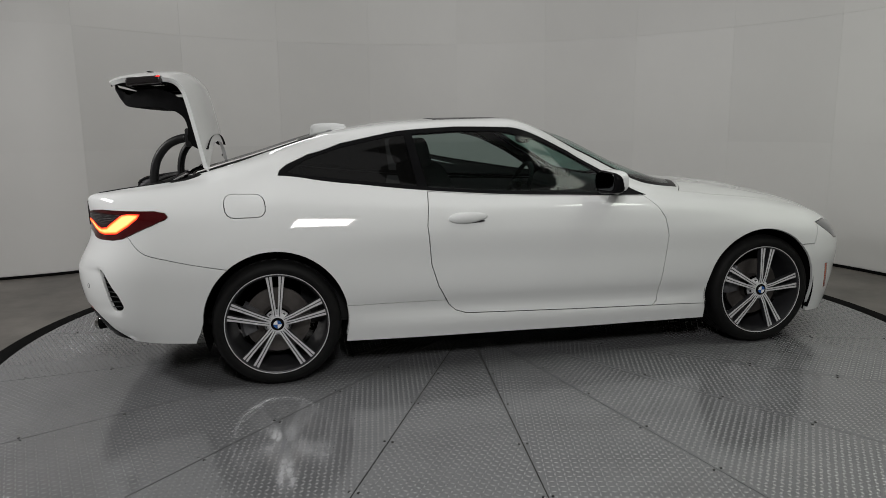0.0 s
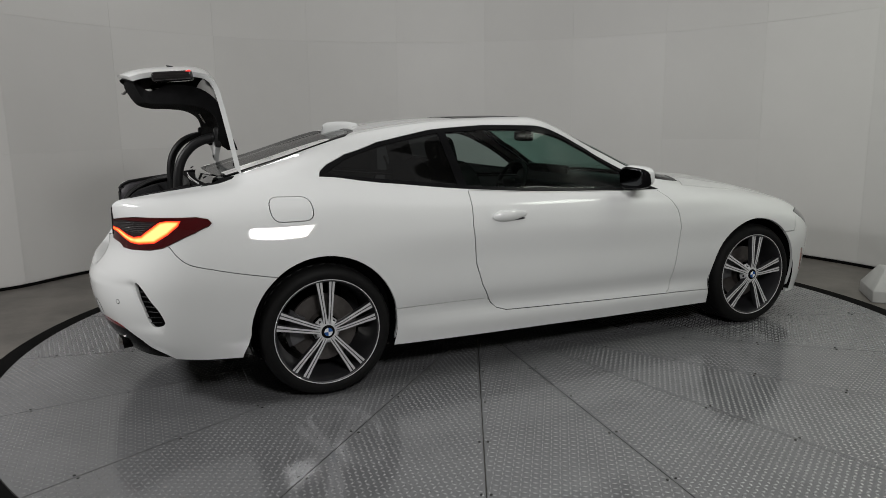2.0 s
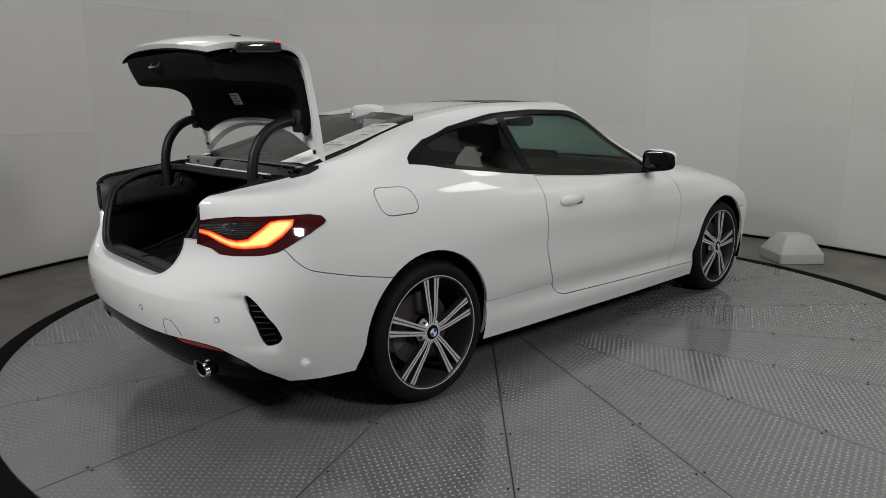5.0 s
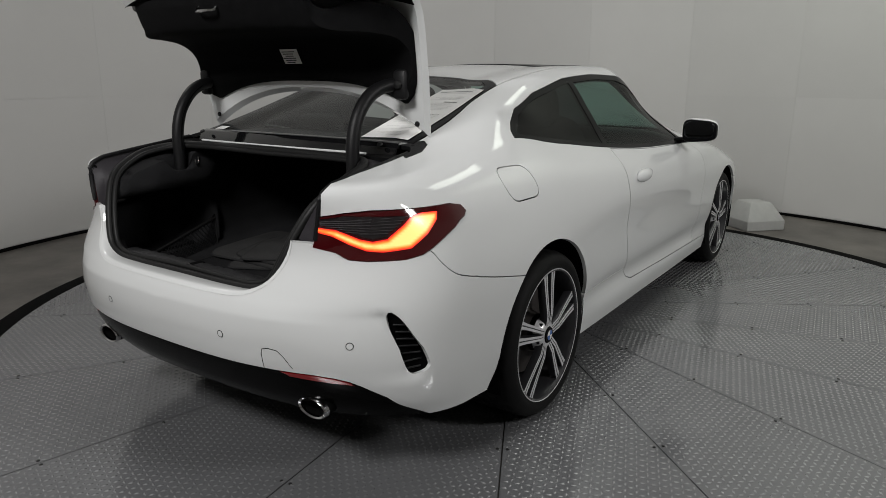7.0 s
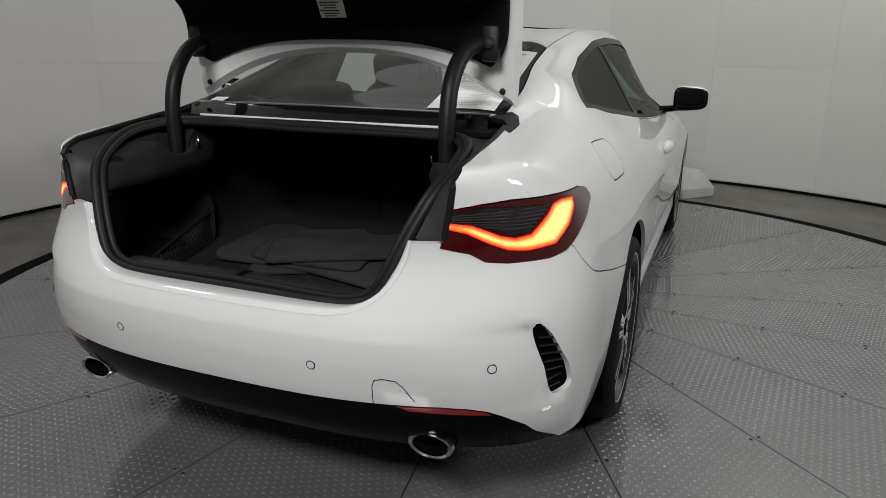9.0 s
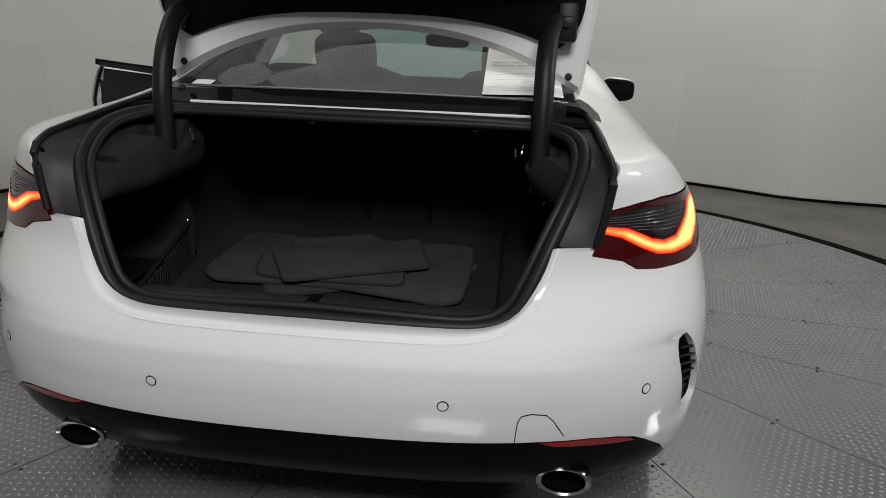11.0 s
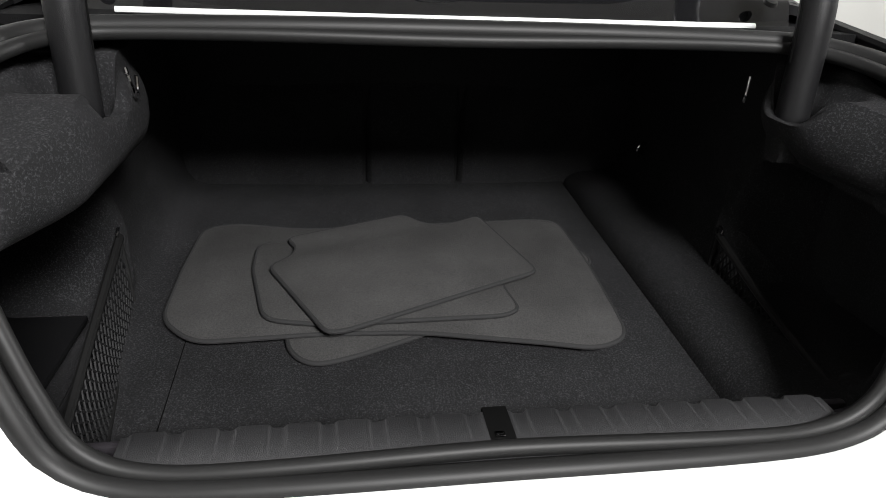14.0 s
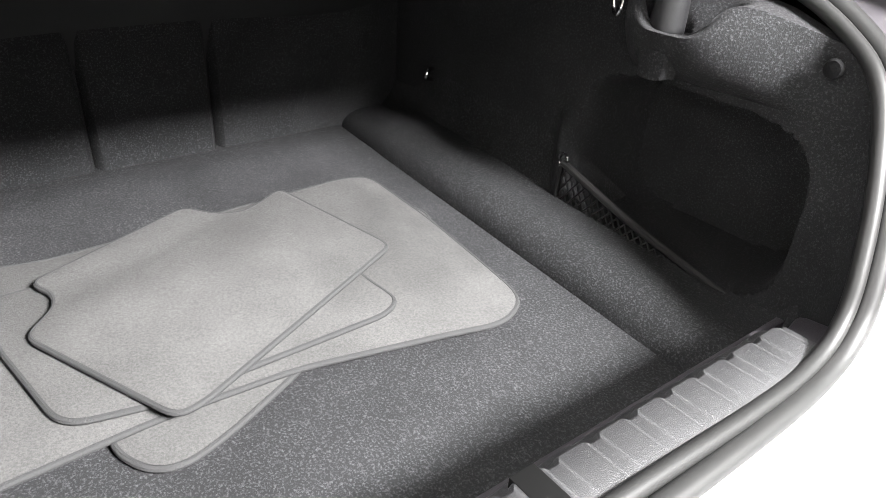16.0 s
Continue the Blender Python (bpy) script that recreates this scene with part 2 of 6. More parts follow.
bm = slab_bm([(CX + (wall_radius(a) + 0.12) * math.cos(radians(a)), CY + (wall_radius(a) + 0.12) * math.sin(radians(a))) for a in ang], WALL_H, WALL_H + 0.15)
ceiling = tagged(part("ceiling", bm, M["wall"], None, smooth=False), "plain white studio ceiling over the turntable", "ceiling", kind="structure")
bm = slab_bm([(CX + 7 * math.cos(radians(a)), CY + 7 * math.sin(radians(a))) for a in range(0, 360, 5)], -0.20, -0.012)
ground = tagged(part("floor", bm, M["concrete"], None, smooth=False), "worn brown-grey polished concrete floor", "floor", kind="structure")
turntable = tagged(new("turntable"), "round grey steel tread plate turntable flush with the concrete", "turntable", kind="structure")
turntable.location = (CX, CY, 0)
bm = lathe([(DECK_R + 0.004, -0.012), (DECK_R + 0.004, -0.002), (DECK_R + 0.01, 0.0), (DECK_R + 0.11, 0.0), (DECK_R + 0.12, -0.012)], 128)
bmesh.ops.rotate(bm, verts=bm.verts, matrix=Matrix.Rotation(radians(90), 3, "X"))
part("edge_ring", bm, M["ring"], turntable, "black rubber edge ring")
SLICE, FIRST, PLATES = 360 / 19, -96.3, 19
for k in range(PLATES):
    a0, a1 = radians(FIRST + SLICE * k), radians(FIRST + SLICE * (k + 1))
    g = 0.0026
    outline = [(0.30 * math.cos(a), 0.30 * math.sin(a)) for a in (a1 - g / 0.3, a0 + g / 0.3)]
    outline += [(DECK_R * math.cos(a), DECK_R * math.sin(a)) for a in np.linspace(a0 + g / DECK_R, a1 - g / DECK_R, 9)]
    part("floor_plate", slab_bm(outline, -0.011, 0.0), M["plate"], turntable, smooth=False)
part("floor_plate", slab_bm([(0.296 * math.cos(radians(a)), 0.296 * math.sin(radians(a))) for a in range(0, 360, 10)], -0.011, 0.0), M["plate"], turntable, smooth=False)

# ---------------------------------------------------------------- car body surface
XS = np.array([-2.50, -2.20, -1.95, -1.65, -1.38, -1.05, -0.60, -0.10, 0.35, 0.75, 1.10, 1.45, 1.85, 2.30])
# half-width and height of twelve long lines of the body, rocker edge to centre line
Y = [
    [.86, .865, .87, .875, .88, .875, .87, .868, .868, .87, .872, .875, .86, .82],
    [.875, .88, .885, .893, .90, .89, .888, .888, .888, .888, .888, .89, .875, .82],
    [.885, .89, .895, .905, .912, .893, .876, .874, .874, .878, .89, .90, .885, .83],
    [.89, .895, .90, .915, .922, .912, .905, .903, .903, .905, .91, .915, .895, .84],
    [.885, .893, .90, .918, .926, .92, .914, .912, .912, .914, .916, .918, .90, .84],
    [.84, .855, .868, .886, .899, .910, .921, .922, .920, .916, .912, .905, .87, .80],
    [.80, .815, .828, .840, .854, .872, .889, .895, .895, .888, .87, .84, .78, .70],
    [.765, .75, .718, .704, .712, .751, .796, .815, .82, .80, .74, .68, .60, .54],
    [.66, .65, .632, .625, .632, .665, .70, .715, .71, .765, .62, .54, .46, .40],
    [.57, .57, .573, .565, .545, .56, .575, .58, .60, .70, .50, .40, .34, .30],
    [.30, .30, .30, .30, .29, .30, .31, .31, .33, .38, .26, .21, .18, .16],
    [0.0] * 14,
]
Z = [
    [.275, .275, .255, .235, .22, .20, .19, .185, .18, .18, .18, .18, .17, .17],
    [.345, .335, .325, .31, .30, .29, .285, .28, .275, .275, .27, .27, .27, .27],
    [.425, .415, .40, .38, .37, .365, .355, .345, .34, .335, .335, .34, .35, .35],
    [.54, .52, .49, .475, .46, .455, .45, .44, .435, .43, .43, .44, .45, .45],
    [.63, .63, .63, .63, .63, .625, .62, .61, .60, .59, .58, .58, .57, .55],
    [.80, .80, .80, .80, .80, .80, .80, .79, .78, .77, .755, .735, .69, .62],
    [.91, .907, .912, .920, .925, .910, .892, .88, .87, .86, .845, .815, .76, .68],
    [.988, 1.003, 1.025, 1.06, 1.085, 1.045, .995, .96, .945, .925, .905, .875, .81, .72],
    [1.002, 1.022, 1.047, 1.10, 1.17, 1.155, 1.16, 1.15, 1.055, .955, .935, .905, .835, .74],
    [1.015, 1.035, 1.06, 1.13, 1.215, 1.29, 1.335, 1.345, 1.160, .985, .96, .92, .85, .75],
    [1.01, 1.035, 1.065, 1.145, 1.225, 1.308, 1.360, 1.370, 1.245, 1.060, .965, .94, .862, .75],
    [.99, 1.03, 1.065, 1.148, 1.232, 1.318, 1.372, 1.380, 1.282, 1.095, .968, .945, .865, .75],
]
REAR = [-2.375, -2.435, -2.475, -2.50, -2.492, -2.425, -2.445, -2.475, -2.46, -2.38, -2.38, -2.38]
NOSE = [2.14, 2.20, 2.23, 2.25, 2.268, 2.25, 2.20, 2.16, 2.14, 2.13, 2.12, 2.12]
XR, XF = -1.95, 1.75
CREASE_Z = 0.612


def slopes(x, y):
    """Monotone cubic slopes."""
    h, d = np.diff(x), np.diff(y) / np.diff(x)
    m = np.zeros(len(y))
    m[0], m[-1] = d[0], d[-1]
    for i in range(1, len(y) - 1):
        if d[i - 1] * d[i] > 0:
            w1, w2 = 2 * h[i] + h[i - 1], h[i] + 2 * h[i - 1]
            m[i] = (w1 + w2) / (w1 / d[i - 1] + w2 / d[i])
    return m


def hermite(x, y, m, q):
    i = np.clip(np.searchsorted(x, q) - 1, 0, len(x) - 2)
    h = x[i + 1] - x[i]
    t = (q - x[i]) / h
    return (2 * t ** 3 - 3 * t * t + 1) * y[i] + (t ** 3 - 2 * t * t + t) * h * m[i] + (3 * t * t - 2 * t ** 3) * y[i + 1] + (t ** 3 - t * t) * h * m[i + 1]


Y, Z = [np.array(a) for a in Y], [np.array(a) for a in Z]
MY, MZ = [slopes(XS, a) for a in Y], [slopes(XS, a) for a in Z]
VS = np.arange(12.0)


def plan(u, i):
    """x of line i at u: 0 rear middle, 1 rear corner's end, 2 front corner's start, 3 nose; and how far the width closes in."""
    if u < 1:
        f = math.pi / 2 * u
        return XR + (REAR[i] - XR) * max(math.cos(f), 0) ** (2 / 2.7), max(math.sin(f), 0) ** (2 / 2.7)
    if u > 2:
        f = math.pi / 2 * (u - 2)
        return XF + (NOSE[i] - XF) * math.sin(f) ** (2 / 2.3), max(math.cos(f), 0) ** (2 / 2.3)
    return XR + (u - 1) * (XF - XR), 1.0


COLS = {}


def column(u):
    u = round(min(max(u, 0.0), 3.0), 5)
    if u not in COLS:
        pts = []
        for i in range(12):
            x, k = plan(u, i)
            pts.append((x, k * float(hermite(XS, Y[i], MY[i], x)), float(hermite(XS, Z[i], MZ[i], x))))
        p = np.array(pts)
        h = np.maximum(np.linalg.norm(np.diff(p, axis=0), axis=1), 1e-4)[:, None]
        c = np.diff(p, axis=0) / h
        d = np.zeros_like(p)
        d[1:-1] = (c[:-1] * h[1:] + c[1:] * h[:-1]) / (h[:-1] + h[1:])
        d[0], d[-1] = c[0], (0, -1, 0)
        COLS[u] = p, d, h
    return COLS[u]


def outlet_dent(u, v, p):
    """The bumper is hollowed behind the air outlet, most along the outlet's front edge."""
    if u > 1 or not -2.5 < p[0] < -2.1 or not 0.40 < p[2] < 0.68:
        return p
    edge = float(np.interp(p[2], [.42, .475, .56, .635, .66], [-2.150, -2.158, -2.205, -2.245, -2.27]))
    d = p[0] - edge + 0.012
    if d > 0 or p[1] < 0.3:
        return p
    k = min(-d / 0.045, 1.0)
    k = k * k * (3 - 2 * k) * math.exp(-max(-d - 0.045, 0) / 0.07) * min((p[1] - 0.3) / 0.3, 1)
    w = min(max((p[2] - 0.41) / 0.05, 0), 1) * min(max((0.665 - p[2]) / 0.035, 0), 1)
    w = w * w * (3 - 2 * w)
    return p + np.array((0.006, -0.013, 0)) * (k * w)


def surf(u, v):
    """Point of the left half of the body."""
    return crease(u, outlet_dent(u, v, plain(u, v)))


def crease(u, p):
    """A soft edge round the rear bumper with a hollow above it, fading out towards the wheels."""
    if u > 1 or not 0.50 < p[2] < 0.86:
        return p
    k = min(max((-2.15 - p[0]) / 0.2, 0), 1) * min(max((0.70 - abs(p[1])) / 0.2, 0), 1)
    out = 0.010 * max(0.0, 1 - abs(p[2] - CREASE_Z) / (0.058 if p[2] > CREASE_Z else 0.11))
    return p + np.array((-0.95, 0.3 * min(p[1], 1), 0)) * (k * out)


def plain(u, v):
    p, d, h = column(u)
    i = int(min(max(v, 0), 10.999999))
    t = min(max(v, 0), 11) - i
    return (2 * t ** 3 - 3 * t * t + 1) * p[i] + (t ** 3 - 2 * t * t + t) * h[i] * d[i] + (3 * t * t - 2 * t ** 3) * p[i + 1] + (t ** 3 - t * t) * h[i] * d[i + 1]


def surf_normal(u, v, e=0.004):
    u0, u1, v0, v1 = max(u - e, 0.0), min(u + e, 3.0), max(v - 0.03, 0), min(v + 0.03, 11)
    n = np.cross(surf(u1, v) - surf(u0, v), surf(u, v1) - surf(u, v0))
    l = np.linalg.norm(n)
    if l < 1e-12:
        return np.array((0, 1.0, 0))
    n = n / l
    c = surf(u, v) - np.array((min(max(surf(u, v)[0], -1.7), 1.6), 0, 0.55))
    return n if n @ c > 0 else -n


# the flat sheet in which the panels are laid out: a runs round the car from the rear middle, b from the rocker upwards
BS = np.array([0, .09, .16, .25, .42, .59, .69, .83, .96, 1.10, 1.36, 1.66])


def a_of(u):
    return u * 1.15 if u < 1 else (1.15 + (u - 1) * (XF - XR) if u < 2 else 1.15 + XF - XR + (u - 2) * 1.1)


def u_of(a):
    s = XF - XR
    return a / 1.15 if a < 1.15 else (1 + (a - 1.15) / s if a < 1.15 + s else 2 + (a - 1.15 - s) / 1.1)


def v_of(b):
    return float(np.interp(b, BS, VS))


GU = np.concatenate([np.linspace(0, 1, 90), np.linspace(1, 2, 190)[1:], np.linspace(2, 3, 70)[1:]])
GV = np.linspace(0, 11, 170)
GRID = np.array([[surf(u, v) for v in GV] for u in GU])


def onto(x=None, y=None, z=None, low=0, high=11):
    """The place (a, b) in the sheet of the body point nearest to the given coordinates, between two lines."""
    j0, j1 = np.searchsorted(GV, low), np.searchsorted(GV, high, side="right")
    g = GRID[:, j0:j1]
    d = sum((g[..., k] - c) ** 2 for k, c in ((0, x), (1, y), (2, z)) if c is not None)
    i, j = np.unravel_index(np.argmin(d), d.shape)
    u, v, su, sv = GU[i], GV[j0 + j], 0.006, 0.035
    for _ in range(7):
        best = None
        for uu in (u - su, u, u + su):
            for vv in (v - sv, v, v + sv):
                uu, vv = min(max(uu, 0), 3), min(max(vv, low), high)
                p = surf(uu, vv)
                e = sum((p[k] - c) ** 2 for k, c in ((0, x), (1, y), (2, z)) if c is not None)
                if best is None or e < best[0]:
                    best = (e, uu, vv)
        u, v, su, sv = best[1], best[2], su * 0.55, sv * 0.55
    return np.array((a_of(u), float(np.interp(v, VS, BS))))


def side(points, low=0, high=9.6):
    """Sheet outline from points (x, z) seen from the side."""
    return np.array([onto(x=x, z=z, low=low, high=high) for x, z in points])


def back(points, low=0, high=8):
    """Sheet outline from points (y, z) seen from behind."""
    return np.array([onto_back(y, z, low, high) for y, z in points])


def onto_back(y, z, low, high):
    j0, j1 = np.searchsorted(GV, low), np.searchsorted(GV, high, side="right")
    g = GRID[:90, j0:j1]
    d = (g[..., 1] - y) ** 2 + (g[..., 2] - z) ** 2
    i, j = np.unravel_index(np.argmin(d), d.shape)
    p = g[i, j]
    u, v, su, sv = GU[i], GV[j0 + j], 0.006, 0.035
    for _ in range(7):
        best = min(((surf(uu, vv)[1] - y) ** 2 + (surf(uu, vv)[2] - z) ** 2, uu, vv)
                   for uu in (max(u - su, 0), u, min(u + su, 1)) for vv in (max(v - sv, low), v, min(v + sv, high)))
        u, v, su, sv = best[1], best[2], su * 0.55, sv * 0.55
    return np.array((a_of(u), float(np.interp(v, VS, BS))))


def above(points, low=6.5, high=11):
    """Sheet outline from points (x, y) seen from above."""
    return np.array([onto(x=x, y=y, low=low, high=high) for x, y in points])


def inside(poly, q):
    """Which of the points q lie in the polygon."""
    x, y = q[:, 0], q[:, 1]
    hit = np.zeros(len(q), bool)
    p = np.asarray(poly)
    for (x0, y0), (x1, y1) in zip(p, np.roll(p, -1, 0)):
        if y0 != y1:
            hit ^= ((y0 > y) != (y1 > y)) & (x < (x1 - x0) * (y - y0) / (y1 - y0) + x0)
    return hit


def dense(poly, step):
    p = np.asarray(poly)
    out = []
    for a, b in zip(p, np.roll(p, -1, 0)):
        n = max(1, int(math.ceil(np.linalg.norm(b - a) / step)))
        out += [a + (b - a) * k / n for k in range(n)]
    return np.array(out)


REGIONS = []     # name, outline in the sheet


def region(name, outline):
    REGIONS.append((name, np.asarray(outline)))


A_END, B_END = a_of(3.0), BS[-1]


def arch(cx, cz, r, tail=()):
    pts = [(cx + r * math.cos(radians(a)), cz + r * math.sin(radians(a))) for a in range(-14, 182 if tail else 195, 6)] + list(tail)
    p = side(pts, 0, 6)
    return np.vstack([[(p[0][0], -0.03)], p, [(p[-1][0], -0.03)]])


DLO_TOP = [(-1.388, 1.084), (-1.378, 1.110), (-1.34, 1.138), (-1.23, 1.187), (-1.05, 1.243), (-.74, 1.304), (-.41, 1.325), (-.15, 1.320), (.06, 1.276), (.27, 1.175), (.49, 1.045), (.68, .925)]
DLO_LOW = [(.40, .934), (.16, .944), (-.33, .968), (-.60, .99), (-.96, 1.03), (-1.19, 1.058)]


def dlo_top(x):
    return float(np.interp(x, [p[0] for p in DLO_TOP], [p[1] for p in DLO_TOP]))


def dlo_low(x):
    q = sorted(DLO_LOW + [DLO_TOP[0], DLO_TOP[-1]])
    return float(np.interp(x, [p[0] for p in q], [p[1] for p in q]))


GLASS = dict(low=6.3, high=9.7)
qx = np.linspace(-1.30, -.655, 12)
region("quarter_window", side([(x, dlo_low(x) + .017) for x in qx] + [(-.70, dlo_top(-.70) - .022)] + [(x, dlo_top(x) - .022) for x in qx[-2:0:-1]] + [(-1.345, 1.10)], **GLASS))
dx = np.linspace(-.60, .56, 16)
region("door_window", side([(x, dlo_low(x) + .015) for x in dx] + [(x, dlo_top(x) - .024) for x in dx[::-1][1:-1]] + [(-.655, dlo_top(-.655) - .022)], **GLASS))
region("window_trim", side(DLO_TOP + DLO_LOW, **GLASS))
region("hole", arch(-1.4255, 0.345, 0.366, [(-1.806, .31), (-1.826, .27), (-1.834, .24)]))
region("hole", arch(1.41, 0.345, 0.362))
band = np.vstack([back([(.590, .888), (.642, .880), (.698, .853), (.727, .845), (.757, .851)]), side([(-2.22, .862), (-2.185, .888), (-2.150, .912), (-2.12, .9165), (-2.062, .914), (-2.075, .892), (-2.12, .856), (-2.178, .820)]),
                  back([(.752, .814), (.715, .819), (.677, .836), (.63, .862), (.590, .873)])])
lamp_top = np.vstack([back([(.598, .917), (.66, .928), (.715, .934)]), side([(-2.15, .931), (-1.993, .928), (-1.945, .918), (-1.931, .899)])])
region("lamp_bar", band)
region("lamp_smoke", np.vstack([back([(.597, .895), (.642, .887), (.70, .860), (.727, .852), (.757, .858)]), side([(-2.228, .868), (-2.20, .886), (-2.165, .912)]), back([(.66, .921), (.603, .911)])]))
region("lamp_red", np.vstack([lamp_top, side([(-1.945, .887), (-2.008, .860), (-2.11, .816), (-2.15, .798), (-2.20, .789)]), back([(.72, .788), (.672, .793), (.64, .812), (.575, .826)])]))
region("intake", smooth_line(side([(-2.278, .632), (-2.255, .625), (-2.215, .555), (-2.172, .478), (-2.170, .453), (-2.19, .440), (-2.222, .450), (-2.252, .535)]), 4, True))
region("reflector", back([(.495, .4425), (.60, .4435), (.66, .436), (.70, .424), (.712, .412), (.60, .4215), (.525, .427)]))
top_line = [(0, .668), (.15, .668), (.32, .670), (.40, .685), (.455, .72), (.49, .775), (.508, .838), (.585, .838), (.598, .91), (.607, .985)]
low_line = smooth_line(top_line[:7], 4)
NL = len(low_line)
t_back = back(np.vstack([low_line, top_line[7:]]), 0, 7.6)
t_deck = above([(-2.30, .604), (-2.20, .60), (-2.05, .598), (-1.90, .59), (-1.86, .565), (-1.88, .40), (-1.90, .2), (-1.905, 0)], 7, 11)
region("hole", np.vstack([[(-0.03, t_back[0][1])], t_back, t_deck, [(t_deck[-1][0], B_END + .03), (-0.03, B_END + .03)]]))
r_in = above([(-1.09, 0), (-1.105, .25), (-1.16, .42), (-1.22, .475), (-1.5, .49), (-1.80, .505), (-1.84, .4), (-1.862, .2), (-1.867, 0)], 8.5)
r_out = above([(-1.06, 0), (-1.075, .25), (-1.13, .44), (-1.195, .518), (-1.5, .535), (-1.83, .557), (-1.872, .4), (-1.892, .2), (-1.897, 0)], 8.5)
w_in = above([(.22, 0), (.18, .3), (.115, .46), (.35, .545), (.60, .625), (.80, .675), (.93, .62), (1.02, .4), (1.05, 0)], 8.3)
w_out = above([(.25, 0), (.21, .3), (.12, .50), (.35, .575), (.60, .655), (.82, .715), (.96, .66), (1.05, .4), (1.08, 0)], 8)
for name, p in (("rear_window", r_in), ("rear_window_edge", r_out), ("windscreen", w_in), ("windscreen_edge", w_out)):
    region(name, np.vstack([[(p[0][0], B_END + .03)], p, [(p[-1][0], B_END + .03)]]))
region("deck_corner", above([(-1.95, .612), (-1.86, .612), (-1.80, .592), (-1.785, .57), (-1.82, .545), (-1.87, .52), (-1.91, .54)], 7))
s_out = above([(.02, 0), (.00, .38), (-.03, .41), (-.42, .41), (-.45, .38), (-.46, 0)], 9)
region("sunroof", np.vstack([[(s_out[0][0], B_END + .03)], s_out, [(s_out[-1][0], B_END + .03)]]))
p = above([(.25, 0), (.21, .3), (.12, .505), (-.2, .515), (-.6, .52), (-1.0, .525), (-1.195, .518), (-1.13, .44), (-1.075, .25), (-1.06, 0)], 8.7)
region("roof", np.vstack([[(p[0][0], B_END + .03)], p, [(p[-1][0], B_END + .03)]]))
region("fuel_flap", round_poly(side([(-1.666, 1.000), (-1.462, .995), (-1.452, .885), (-1.655, .883)], 5, 8), .05))
DOOR = [(.66, .921), (.16, .938), (-.33, .962), (-.605, .984), (-.628, .81), (-.608, .60), (-.57, .48), (-.51, .37), (-.47, .333), (-.41, .314), (-.1, .304), (.4, .29), (.705, .283), (.735, .31), (.745, .42), (.768, .60), (.775, .70), (.755, .80), (.71, .87)]
region("door", side(DOOR, 0.6, 8))
region("side_skirt", np.vstack([side([(-1.13, .402), (-.53, .395), (-.47, .333), (-.41, .314), (-.1, .304), (.4, .29), (.705, .283), (1.10, .272)], .3, 5), [(a_of(1 + (1.10 - XR) / (XF - XR)), -.03), (a_of(1 + (-1.13 - XR) / (XF - XR)), -.03)]]))
p = np.vstack([back([(0, .446), (.3, .446), (.5, .447), (.60, .446), (.66, .439), (.70, .428)]), side([(-2.325, .410), (-2.27, .368), (-2.21, .320), (-2.165, .294), (-2.13, .268)], 0, 5)])
region("rear_diffuser", np.vstack([[(-0.03, p[0][1])], p, [(p[-1][0], -.03), (-.03, -.03)]]))
p = np.vstack([back([(0, .72), (.45, .78), (.49, .852), (.60, .852)]), side(smooth_line([(-2.20, .83), (-2.13, .81), (-2.095, .765), (-2.055, .728), (-2.0, .706), (-1.85, .668), (-1.70, .638), (-1.55, .612)], 4), 0, 6)])
region("rear_bumper", np.vstack([[(-.03, p[0][1])], p, [(p[-1][0], -.03), (-.03, -.03)]]))
region("headlamp", round_poly(side([(1.79, .725), (1.90, .735), (2.06, .69), (2.10, .61), (1.95, .62)], 3, 8), .02))
region("side_marker", side([(1.862, .47), (1.885, .47), (1.912, .31), (1.888, .31)], 0, 6))
p = above([(1.09, 0), (1.06, .4), (.99, .64), (.93, .735), (1.15, .725), (1.45, .69), (1.80, .62)], 6.5)
q = side([(2.0, .70)], 3, 9)
region("hood", np.vstack([[(p[0][0], B_END + .03)], p, q, [(A_END + .03, q[0][1]), (A_END + .03, B_END + .03)]]))
p = side([(1.60, .60), (1.76, .60), (1.80, .72), (2.05, .70)], 0, 8)
region("front_bumper", np.vstack([[(p[0][0], -.03)], p, [(A_END + .03, p[-1][1]), (A_END + .03, -.03)]]))

from mathutils.geometry import delaunay_2d_cdt

pts, edges = [], []
for name, poly in REGIONS + [("sheet", np.array([(0, 0), (A_END, 0), (A_END, B_END), (0, B_END)]))]:
    d = dense(poly, 0.022)
    n0 = len(pts)
    pts += [tuple(q) for q in d]
    edges += [(n0 + i, n0 + (i + 1) % len(d)) for i in range(len(d))]
wire = np.array(pts)
ga, gb = np.meshgrid(np.arange(band[:, 0].min(), band[:, 0].max(), 0.006), np.arange(band[:, 1].min(), band[:, 1].max(), 0.006))
fine = np.stack([ga.ravel(), gb.ravel()], 1)
fine = fine[inside(band, fine)]
fine = np.array([c for c in fine if np.min(np.sum((wire - c) ** 2, 1)) > 0.004 ** 2])
pts += [tuple(c) for c in fine]
ga, gb = np.meshgrid(np.arange(0.015, A_END, 0.03), np.arange(0.012, B_END, 0.026))
cand = np.stack([ga.ravel(), gb.ravel()], 1)
keep = np.array([np.min(np.sum((wire - c) ** 2, 1)) > 0.011 ** 2 for c in cand]) & ~inside(band, cand)
pts += [tuple(c) for c in cand[keep]]
out = delaunay_2d_cdt([Vector(p) for p in pts], edges, [], 0, 1e-5)
flat = np.array([(v.x, v.y) for v in out[0]])
tris = np.array([tuple(f) for f in out[2]])
mid = flat[tris].mean(1)
